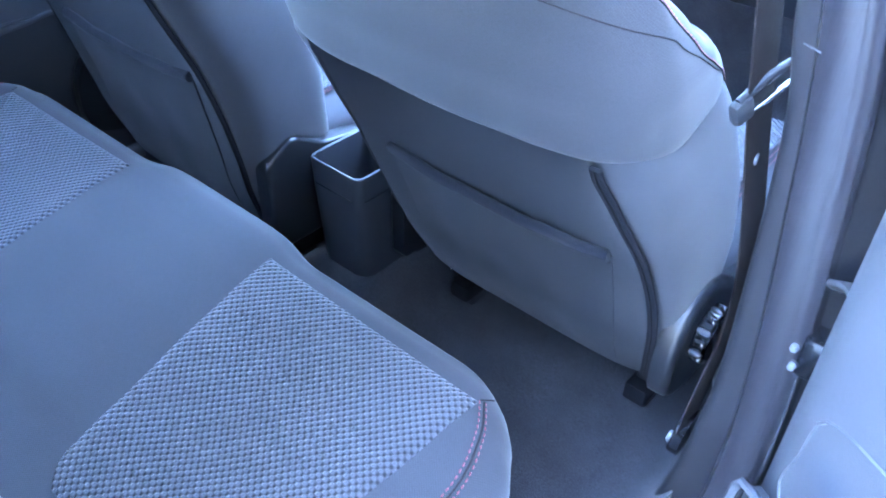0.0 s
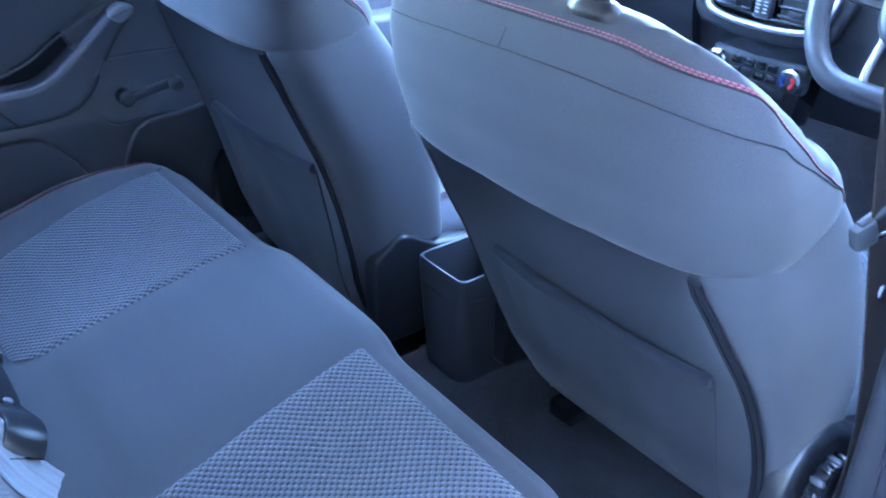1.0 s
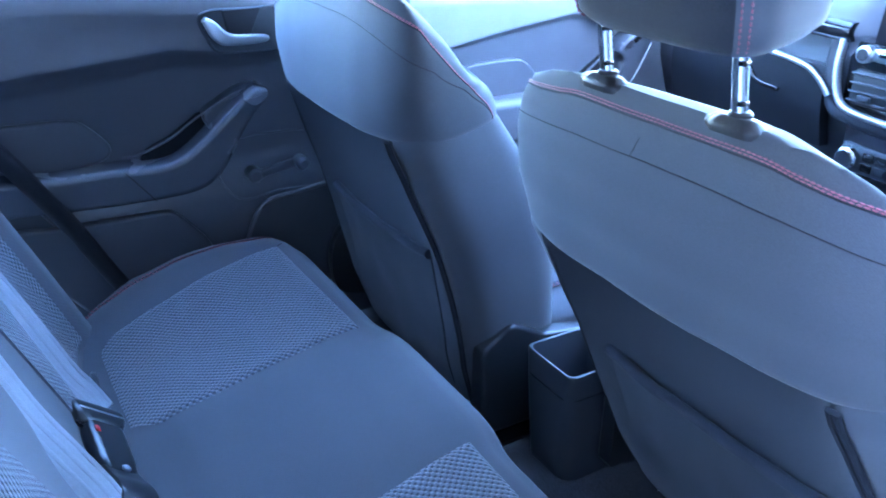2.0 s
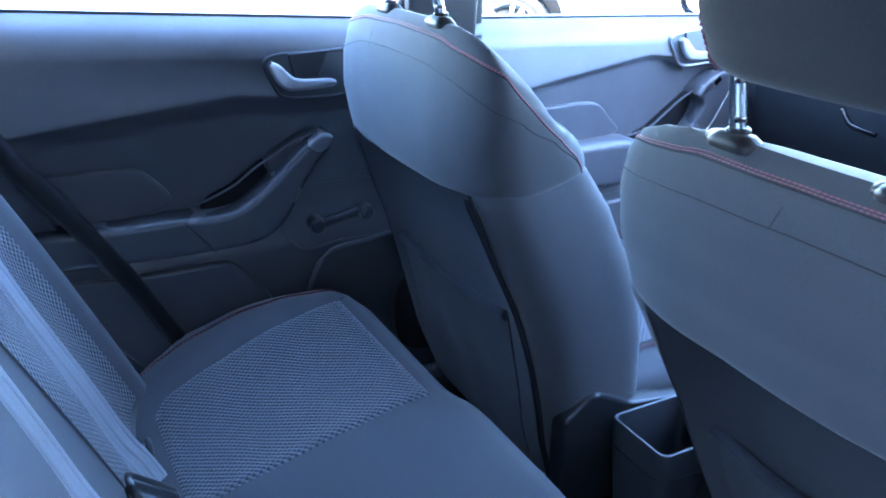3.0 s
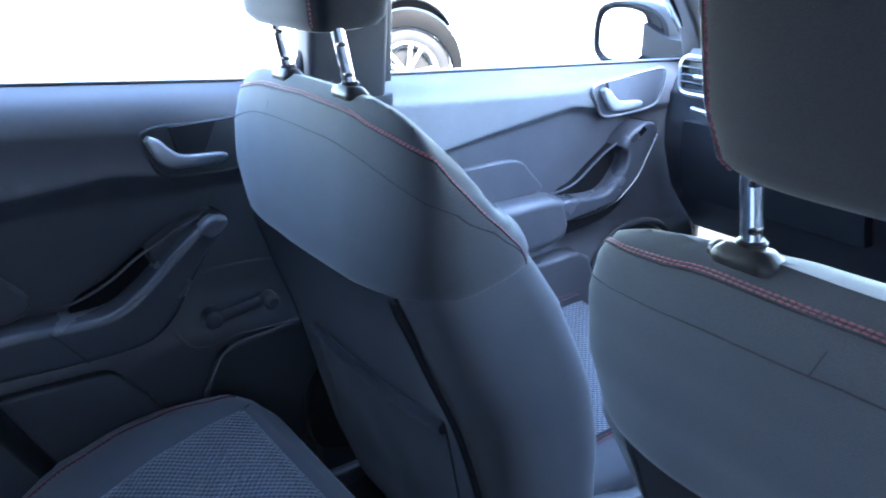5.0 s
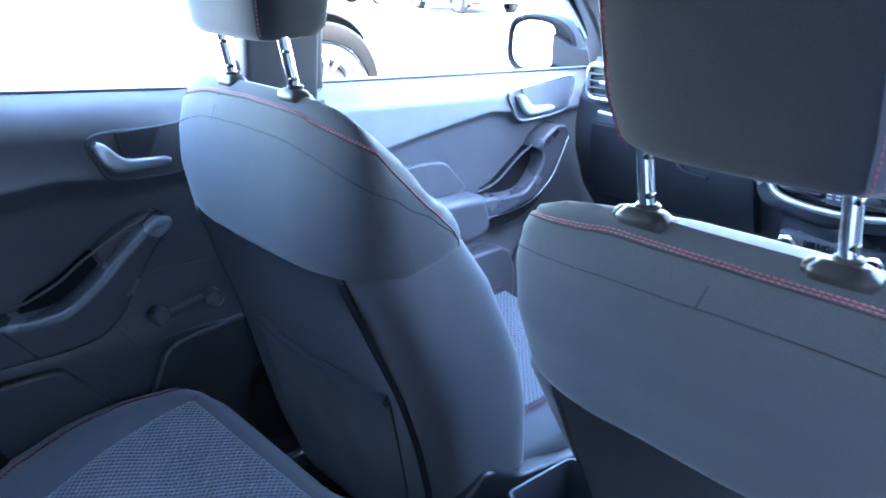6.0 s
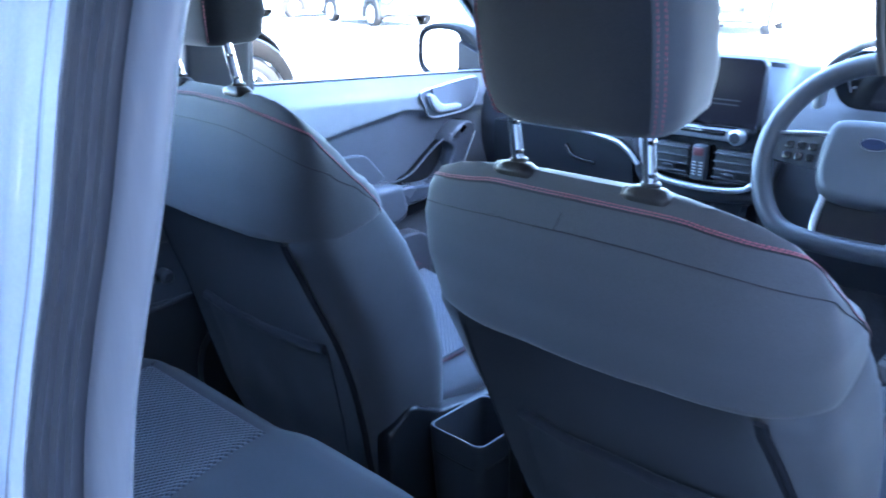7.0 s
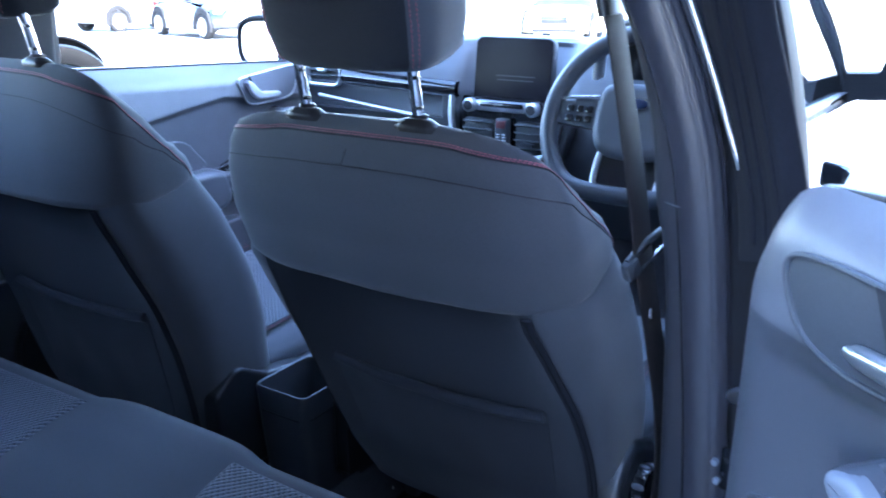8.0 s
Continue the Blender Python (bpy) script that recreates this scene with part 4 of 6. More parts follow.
for k in (-1, 1):
    part("back_insert", sheet(lambda u, v: back_face(k * (0.15 + 0.30 * u), 0.06 + 0.85 * v) + Vector((0, 0.003, 0.001)), span(0, 1, 12), span(0, 1, 16), (0, -0.006, 0)), CHECK_BACK, bench, "checked cloth centre of the backrest")


def strap(pts, label, width=0.054):
    line = smooth_line(pts, 10)
    ob = thing("seat_belt", label, "seat belt", Matrix.Translation(line[0]), group="rear seat belts")
    face = Vector((0.50, 0.62, 0.60))
    part("webbing", sweep(line, rounded(width, 0.0022, 0.001, 2), face), WEBBING, ob)
    side = (line[-1] - line[0]).cross(face).normalized()
    for e in (-0.44, -0.15, 0.15, 0.44):
        part("edge_ridge", sweep([p + side * (e * width) for p in line], rounded(0.007, 0.0034, 0.0012, 2), face), WEBBING, ob)
    return ob


strap([(-0.200, -0.382, 0.312), (-0.217, -0.398, 0.340), (-0.223, -0.420, 0.38), (-0.254, -0.455, 0.455), (-0.305, -0.508, 0.56), (-0.345, -0.555, 0.67), (-0.400, -0.615, 0.80), (-0.430, -0.66, 0.895)], "pale grey seat belt webbing lying over the rear backrest")
strap([(0.115, -0.362, 0.278), (0.085, -0.392, 0.315), (0.060, -0.410, 0.353), (0.042, -0.427, 0.385), (0.032, -0.448, 0.425), (-0.003, -0.478, 0.47), (-0.035, -0.510, 0.54), (-0.075, -0.560, 0.65), (-0.120, -0.622, 0.77), (-0.150, -0.664, 0.905)], "pale grey centre seat belt webbing hanging down the rear backrest")


def buckle(m, label, red=True):
    ob = thing("belt_buckle", label, "belt buckle", m, group="rear belt buckles")
    part("housing", loft([[Vector((a, b, z)) for a, b in rounded(w, d, 0.009, 4)] for w, d, z in ((0.040, 0.020, 0.002), (0.048, 0.024, 0.010), (0.054, 0.027, 0.030), (0.056, 0.027, 0.095), (0.054, 0.026, 0.106), (0.046, 0.020, 0.109))]), BLACK_TRIM, ob, placed=False)
    part("slot", rbox((0, 0, 0.1095), (0.034, 0.012, 0.003), 0.001), GLOSS, ob, placed=False)
    tongue = part("tongue", loft([[Vector((a, b, z)) for a, b in rounded(w, d, 0.008, 4)] for w, d, z in ((0.050, 0.012, 0.1125), (0.068, 0.020, 0.118), (0.078, 0.024, 0.130), (0.080, 0.024, 0.146), (0.076, 0.018, 0.156))]), BLACK_TRIM, ob, "black moulded belt tongue", placed=False)
    part("latch_plate", rbox((0, 0.0125, 0.134), (0.066, 0.0025, 0.0022), 0.0008), SATIN, tongue, "bright edge of the steel plate", placed=False)
    part("blade", rbox((0, 0, 0.1105), (0.030, 0.004, 0.012), 0.001), SATIN, tongue, placed=False)
    if red:
        part("button", rbox((0.019, 0.0135, 0.086), (0.007, 0.004, 0.012), 0.0015), RED_PLASTIC, ob, "red release button", placed=False)
    part("stalk", sweep(smooth_line([(0, 0.004, 0.020), (0, 0.012, -0.01), (0.002, 0.022, -0.04), (0.004, 0.022, -0.068), (0.006, 0.004, -0.088), (0.006, -0.024, -0.090)], 6), rounded(0.050, 0.007, 0.003, 2), (0, 1, 0.3)), BLACK_TRIM, ob, placed=False)
    part("rivet", disc(0.006, 0.004, pose(0, 0.0165, 0.005, 90, 0, 0), 14, 0.001), PLASTIC_PALE, ob, placed=False)
    return ob


buckle(Matrix.Translation((-0.022, -0.391, 0.327)) @ pose(0, 0, 0, 0, -87, 1) @ pose(0, 0, 0, 0, 0, -50), "black belt buckle with a red button on the bench")
for x, y, z in ((-0.460, -0.405, 0.292), (-0.312, -0.378, 0.292)):
    tag = thing("isofix_tag", "black child-seat anchor loop with a pale plug in the bench crease", "anchor guide", pose(x, y, z), group="anchor guides")
    part("loop", sweep([Vector((x + 0.016 * math.cos(a), y + 0.004, z + 0.013 * math.sin(a))) for a in span(0, 2 * math.pi * 15 / 16, 15)], circle(0.005, 8), (0, 1, 0), closed=True), PLASTIC, tag)
    part("plug", disc(0.011, 0.01, pose(x, y, z, 90, 0, 0), 16, 0.002), PLASTIC_PALE, tag)

# driver's belt on the pillar
belt = thing("seat_belt", "black driver's belt hanging down the centre pillar", "seat belt", pose(0.6, 0.27, 0.1))
part("webbing", sweep(smooth_line([(0.574, 0.238, 1.00), (0.587, 0.240, 0.945), (0.597, 0.240, 0.902), (0.618, 0.241, 0.802), (0.627, 0.256, 0.725), (0.632, 0.285, 0.64), (0.652, 0.335, 0.45), (0.656, 0.352, 0.32), (0.655, 0.330, 0.26), (0.655, 0.308, 0.205), (0.655, 0.300, 0.165)], 8), rounded(0.047, 0.0025, 0.001, 2), (1, -0.1, 0)), WEBBING_DARK, belt)
guide_line = [Vector((0.566, 0.238, 1.05)), Vector((0.572, 0.239, 1.005)), Vector((0.582, 0.240, 0.962))]
part("upper_loop", sweep(smooth_line(guide_line, 4), rounded(0.056, 0.014, 0.006, 3), (1, -0.1, 0)), BLACK_TRIM, belt, "black belt guide on the pillar")
TM = Matrix.Translation((0.634, 0.276, 0.677)) @ pose(0, 0, 0, 24, 0, -18)
tng = part("tongue", rbox((0, 0, 0), (0.014, 0.026, 0.028), 0.006, TM @ Matrix.Translation((0, -0.034, 0))), PLASTIC, belt, "black belt tongue with a chromed latch")
part("latch_plate", sweep([TM @ Vector((0, a, b)) for a, b in rounded(0.086, 0.024, 0.010, 4)], rounded(0.006, 0.0045, 0.0015, 2), (1, -0.3, 0), closed=True), CHROME, tng)
part("latch_cover", sweep([TM @ Vector((0, -0.038, 0.012)), TM @ Vector((-0.001, 0, 0.0155)), TM @ Vector((0, 0.040, 0.012))], rounded(0.010, 0.007, 0.003, 3), (1, -0.3, 0)), PLASTIC, tng)
part("anchor", plate(smooth_outline([(0.275, 0.135), (0.268, 0.150), (0.290, 0.178), (0.325, 0.182), (0.332, 0.165), (0.305, 0.140)], 4), lambda a, b, h: Vector((0.662 - h, a, b)), 0.016, 0.005), GLOSS, belt, "black anchor cover at the sill")
part("anchor_bolt", disc(0.009, 0.008, pose(0.645, 0.283, 0.152, 0, 90, 0), 14, 0.002), SATIN, belt)
part("stop_button", disc(0.008, 0.010, pose(0.634, 0.298, 0.590, 0, 90, 20), 16, 0.002), PLASTIC_PALE, belt)


lint = thing("lint", "tiny white scrap of lint on the dark carpet", "lint", pose(0.115, 0.445, 0.01))
part("fluff", rbox((0.115, 0.445, floor_z(0.115, 0.445) + 0.002), (0.003, 0.007, 0.003), 0.001, Matrix.Rotation(0.6, 4, "Z")), ICON, lint)
# ---- doors ----
def bezel_ring(outline, to3d, r):
    return sweep([to3d(a, b, 0.004) for a, b in outline], circle(r, 8), (1, 0, 0), closed=True)


def door_lever(s, d0, dy, dz):
    """A cranked release lever, broad at its root and narrowing along the grip."""
    rows = smooth_line([(-0.063, 0.769, 0.010), (-0.053, 0.759, 0.021), (-0.042, 0.744, 0.026), (-0.030, 0.734, 0.026), (-0.012, 0.730, 0.021), (0.018, 0.729, 0.019), (0.044, 0.729, 0.016), (0.055, 0.729, 0.008)], 5)
    loops = []
    for i, p in enumerate(rows):
        d = rows[min(i + 1, len(rows) - 1)] - rows[max(i - 1, 0)]
        t = Vector((d.x, d.y)).normalized()
        out = 0.004 * math.sin(math.pi * i / (len(rows) - 1))
        loops.append([Vector((s * (d0 - out - b), dy + p.x - t.y * a, dz + p.y + t.x * a)) for a, b in rounded(p.z, 0.016, min(0.0065, p.z * 0.45), 3)])
    return loft(loops)


def rear_door(s, m, label):
    """A rear door drawn shut in the car's axes for side s, then set at pose m."""
    door = thing("rear_door", label, "car door", m, group="rear doors")

    def P(name, bm, mat, parent=door, label="", **k):
        return part(name, bm, mat, parent, label, placed=False, **k)

    y0, y1 = -0.56, 0.205
    top = lambda y: 0.841 - 0.062 * y - 0.045 * max(0.0, (y - 0.150) / 0.055) ** 2.4
    crease = lambda y: 0.722 + 0.10 * min(0.0, y + 0.12) - 0.012 * max(0.0, min(1.0, (y + 0.12) / 0.1))

    def depth(y, z):
        t, c = top(y), crease(y)
        # the lining rolls back round the door's front edge
        fade = max(0.0, min(1.0, (y - 0.09) / 0.10))
        roll = 0.010 * fade + 0.008 * max(0.0, (y - 0.165) / 0.04) ** 2
        if z > t - 0.07:
            k = (z - (t - 0.07)) / 0.07
            return 0.652 + 0.046 * k ** 2.4 * (1 - 0.5 * fade) + roll
        if z > c:
            return 0.652 + 0.004 * math.sin(math.pi * (z - c) / max(0.01, t - 0.07 - c)) * (1 - fade) + roll
        k = min(1.0, (c - z) / 0.045)
        k = k * k * (3 - 2 * k)
        d = 0.652 + 0.022 * k * (1 - fade) + roll
        d += 0.008 * (1 - fade) * min(1.0, max(0.0, (c - 0.03 - z) / 0.12))
        if z < 0.50:
            q = min(1.0, (0.50 - z) / 0.08)
            d -= 0.030 * q * q * (3 - 2 * q) * (1 - fade)
        return d

    def z_foot(u):
        return 0.02 + 0.36 * max(0.0, min(1.0, (-0.22 - u) / 0.34)) ** 0.9

    def lower(u, v):
        z = z_foot(u) + (crease(u) - 0.004 - z_foot(u)) * v
        return Vector((s * depth(u, z), u, z))

    def upper(u, v):
        z = crease(u) - 0.004 + (top(u) - crease(u) + 0.004) * v
        return Vector((s * depth(u, z), u, z))
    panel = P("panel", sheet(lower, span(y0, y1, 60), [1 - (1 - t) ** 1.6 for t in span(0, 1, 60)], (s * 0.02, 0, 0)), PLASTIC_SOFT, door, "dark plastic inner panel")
    # window light above the crease comes from this paler copy
    P("upper_trim", sheet(upper, span(y0, y1, 60), span(0, 1, 36), (s * 0.018, 0, 0)), PLASTIC_UPPER_LIT, door, "soft upper trim, coloured paler for window light")
    # metal of the door, outside the lining
    def outer(u, v):
        z_low = -0.05 + 0.40 * max(0.0, min(1.0, (-0.20 - u) / 0.34))
        z = z_low + (top(u) - 0.012 - z_low) * v
        return Vector((s * (0.80 + 0.03 * math.sin(math.pi * v) - 0.05 * v * v), u, z))
    P("skin", sheet(outer, span(y0 - 0.03, y1 + 0.03, 14), span(0, 1, 14), (-s * 0.02, 0, 0)), PAINT, door, "glossy black painted outer skin")
    edge = [(s * 0.735, y1 + 0.004, 0.72), (s * 0.735, y1 + 0.006, 0.5), (s * 0.735, y1 + 0.006, 0.04)]
    P("edge", sweep(smooth_line(edge, 6), rounded(0.10, 0.012, 0.005), (0, 1, 0)), PAINT, door, "glossy black shut edge")
    # window frame: sill rubber, front and rear posts, head
    P("window_rubber", sweep([Vector((s * 0.697, y, top(y) - 0.002)) for y in span(y0, y1, 16)], rounded(0.010, 0.006, 0.002), (0, 0, 1)), RUBBER)
    post = smooth_line([(s * 0.705, y1 + 0.016, 0.74), (s * 0.705, y1 + 0.030, 0.80), (s * 0.690, y1 + 0.055, 0.90), (s * 0.665, y1 + 0.062, 0.98), (s * 0.63, y1 + 0.05, 1.08), (s * 0.60, y1 - 0.0, 1.155)], 6)
    P("window_post", sweep(post, rounded(0.030, 0.078, 0.010), (0, 1, 0)), POST_RUBBER, door, "black window frame post")
    for d, w in ((-0.024, 0.010), (-0.006, 0.005), (0.014, 0.012)):
        P("post_ridge", sweep([p + Vector((-s * 0.015, d, 0)) for p in post[2:]], rounded(0.005, w, 0.002, 2), (0, 1, 0)), POST_RUBBER)
    head = smooth_line([(s * 0.60, y1 + 0.0, 1.155), (s * 0.59, -0.1, 1.17), (s * 0.60, -0.38, 1.13), (s * 0.635, -0.55, 1.03), (s * 0.68, y0 - 0.03, top(y0) - 0.03)], 6)
    P("window_head", sweep(head, rounded(0.03, 0.045, 0.008), (s, 0, 0.3)), MATT_BLACK)
    g = P("window_glass", sheet(lambda u, v: Vector((s * (0.70 - 0.10 * v ** 1.4), y0 + 0.02 + (y1 - y0 - 0.05) * u + 0.06 * v * (0.5 - u), top(y0 + (y1 - y0) * u) + (1.15 - top(y0 + (y1 - y0) * u)) * v)), span(0, 1, 4), span(0, 1, 6)), PANE)
    g.visible_shadow = False

    at = lambda d0: (lambda a, b, h: Vector((s * (d0 - h), a, b)))
    # release handle: dished bezel, recess and lever
    hz = smooth_outline([(-0.070, 0.770), (-0.045, 0.782), (0.02, 0.782), (0.085, 0.785), (0.128, 0.782), (0.142, 0.768), (0.130, 0.738), (0.108, 0.715), (0.070, 0.704), (0.02, 0.703), (-0.038, 0.708), (-0.058, 0.735)], 4)
    P("handle_bezel", bezel_ring(hz, at(0.653), 0.003), PLASTIC, door, "black bezel round the release handle")
    P("handle_recess", plate([(a * 0.97 + 0.0008, b * 0.985 + 0.0113) for a, b in hz], at(0.657), 0.008, 0.001), PLASTIC)
    P("release_lever", door_lever(s, 0.642, 0.0, 0.0), SATIN, door, "satin silver release lever")
    P("lever_blade", plate([(-0.028, 0.782), (0.045, 0.785), (0.022, 0.732), (-0.018, 0.735)], at(0.652), 0.008, 0.002), PLASTIC_GREY)
    # armrest with its rising pull
    arm = smooth_outline([(-0.50, 0.522), (-0.35, 0.519), (-0.24, 0.518), (-0.193, 0.515), (-0.143, 0.519), (-0.097, 0.547), (-0.058, 0.581), (-0.019, 0.615), (0.018, 0.641), (0.042, 0.637), (0.040, 0.618),
                          (0.010, 0.585), (-0.024, 0.535), (-0.055, 0.485), (-0.11, 0.452), (-0.25, 0.448), (-0.40, 0.455), (-0.50, 0.465)], 4)
    rest = P("armrest", plate(arm, at(0.685), 0.062, 0.012), PLASTIC_WORN, door, "black plastic armrest rising into a pull handle")
    P("joint", tube([Vector((s * 0.6222, -0.235 + 0.04 * k, 0.512 - 0.052 * k)) for k in span(0, 1.2, 8)], 0.0012, 5), SEAM, rest)
    # paler grey here paints the highlight on the end of the pull
    P("pull_cap", plate(smooth_outline([(-0.006, 0.622), (0.016, 0.641), (0.040, 0.636), (0.038, 0.620), (0.014, 0.606)], 4), at(0.640), 0.020, 0.008), HANDLE_GREY, rest, "end of the pull, its highlight put into a paler grey")
    # no real hollow: matt black gives the cup its shade
    P("pull_cup", plate(smooth_outline([(-0.195, 0.505), (-0.185, 0.532), (-0.139, 0.553), (-0.101, 0.578), (-0.078, 0.592), (-0.062, 0.575), (-0.095, 0.530), (-0.14, 0.500)], 4), at(0.688), 0.018, 0.003), MATT_BLACK, door, "black plate standing for the shaded hollow of the finger cup")
    P("pull_fascia", plate(smooth_outline([(-0.078, 0.590), (-0.040, 0.620), (0.0, 0.640), (0.030, 0.640), (0.0, 0.60), (-0.05, 0.555)], 4), at(0.690), 0.035, 0.008), PLASTIC_SOFT)
    P("upper_rail", sweep(smooth_line([(s * 0.672, -0.23, 0.526), (s * 0.660, -0.191, 0.534), (s * 0.657, -0.139, 0.556), (s * 0.656, -0.101, 0.582), (s * 0.655, -0.064, 0.603), (s * 0.650, -0.025, 0.626), (s * 0.645, 0.005, 0.638)], 6), circle(0.0025, 8), (1, 0, 0)), PLASTIC_SOFT)
    P("elbow_pad", plate(smooth_outline([(-0.50, 0.515), (-0.50, 0.605), (-0.40, 0.608), (-0.31, 0.606), (-0.275, 0.586), (-0.245, 0.540), (-0.30, 0.515)], 4), at(0.686), 0.016, 0.007), PLASTIC_SOFT, door, "raised elbow pad")
    # window crank in its shallow field
    field = smooth_outline([(-0.055, 0.462), (-0.045, 0.515), (0.0, 0.530), (0.09, 0.532), (0.165, 0.526), (0.175, 0.47), (0.17, 0.418), (0.06, 0.418), (0.0, 0.410), (-0.03, 0.42)], 4)
    P("crank_field", sweep([Vector((s * depth(a, b), a, b)) for a, b in field], circle(0.0022, 6), (1, 0, 0), closed=True), PLASTIC_SOFT)
    a, b = Vector((s * 0.628, 0.006, 0.466)), Vector((s * 0.628, 0.099, 0.483))
    crank = P("window_crank", sweep([a, a.lerp(b, 0.5) + Vector((-s * 0.004, 0, 0.002)), b], rounded(0.017, 0.012, 0.005, 3), (s, 0, 0)), PLASTIC_SOFT, door, "black window winder")
    P("crank_hub", disc(0.0155, 0.035, Matrix.Translation((s * 0.637, 0.006, 0.466)) @ pose(0, 0, 0, 0, 90, 0), 22, 0.005), PLASTIC_SOFT, crank)
    P("crank_knob", disc(0.0145, 0.036, Matrix.Translation((s * 0.618, 0.099, 0.483)) @ pose(0, 0, 0, 0, 90, 0), 22, 0.006), PLASTIC_SOFT, crank)
    # speaker grille and door bin
    gr = smooth_outline([(-0.020, 0.300), (0.0, 0.370), (0.030, 0.405), (0.10, 0.414), (0.19, 0.416), (0.198, 0.33), (0.198, 0.22), (0.15, 0.175), (0.06, 0.17), (0.0, 0.21)], 4)
    P("speaker_rim", bezel_ring(gr, at(0.640), 0.005), PLASTIC_WORN)
    P("speaker_grille", plate([(p * 0.97 + 0.003, q * 0.97 + 0.009) for p, q in gr], at(0.652), 0.008, 0.003), PLASTIC, door, "black speaker grille")
    bin_o = smooth_outline([(-0.44, 0.424), (-0.35, 0.421), (-0.25, 0.419), (-0.185, 0.419), (-0.155, 0.414), (-0.128, 0.385), (-0.09, 0.335), (-0.07, 0.25), (-0.09, 0.12), (-0.20, 0.10), (-0.30, 0.20), (-0.42, 0.36)], 4)
    P("door_bin", plate(bin_o, at(0.665), 0.030, 0.006), PLASTIC_SOFT, door, "moulded door bin")
    return door


rear_door(-1, Matrix.Identity(4), "shut rear door with black lining, armrest and silver handle")
HINGE = Vector((0.860, 0.280, 0))
DOOR_ANGLE = 50.0
open_door = rear_door(1, Matrix.Translation(HINGE) @ Matrix.Rotation(radians(DOOR_ANGLE), 4, "Z") @ Matrix.Translation(-HINGE), "open rear door with grey lining and black window frame")
# hinges and check strap of the open door
for z in (0.17, 0.455):
    hinge = part("hinge", rbox((0.800, 0.216, z), (0.075, 0.028, 0.058), 0.006), PAINT, open_door, "black painted steel hinge")
    part("pin", disc(0.011, 0.080, pose(0.838, 0.215, z), 16, 0.003), PAINT, hinge)
    for dx, dz, r in ((-0.034, 0.010, 0.0042), (-0.030, -0.014, 0.0038)):
        part("washer", disc(r * 1.35, 0.003, pose(0.793 + dx, 0.2015, z + dz, 90, 0, 0), 20, 0.001), PLASTIC_GREY, hinge)
        part("bolt", disc(r, 0.012, pose(0.793 + dx, 0.198, z + dz, 90, 0, 0), 6, 0.0012), HANDLE_GREY, hinge)
# sunlight down the front edge of its window frame, added as a bright strip
edge_strip = smooth_line([(0.655, 0.142, 1.065), (0.677, 0.143, 1.021), (0.697, 0.143, 0.978), (0.727, 0.143, 0.908), (0.745, 0.143, 0.862), (0.761, 0.143, 0.822)], 5)
part("post_flange", sweep([p + Vector((0.022, 0.012, 0)) for p in edge_strip] + [Vector((0.800, 0.152, 0.768))], rounded(0.052, 0.016, 0.005), (0, 1, 0)), POST_RUBBER, open_door, "black rubber flange of the window frame")
part("post_strip", sweep(edge_strip, rounded(0.0062, 0.008, 0.0025), (0, 1, 0)), SATIN, open_door, "silver strip standing in for the sunlit edge of the frame")
part("post_strip_end", sweep(smooth_line([(0.763, 0.144, 0.820), (0.772, 0.144, 0.795), (0.780, 0.143, 0.768)], 4), rounded(0.004, 0.006, 0.0015), (0, 1, 0)), BRONZE, open_door, "dull brown end of the strip")
part("check_strap", sweep(smooth_line([(0.768, 0.222, 0.535), (0.772, 0.200, 0.555), (0.785, 0.175, 0.575), (0.80, 0.15, 0.585)], 5), rounded(0.018, 0.006, 0.002, 2)), SATIN, open_door, "bright steel check strap")


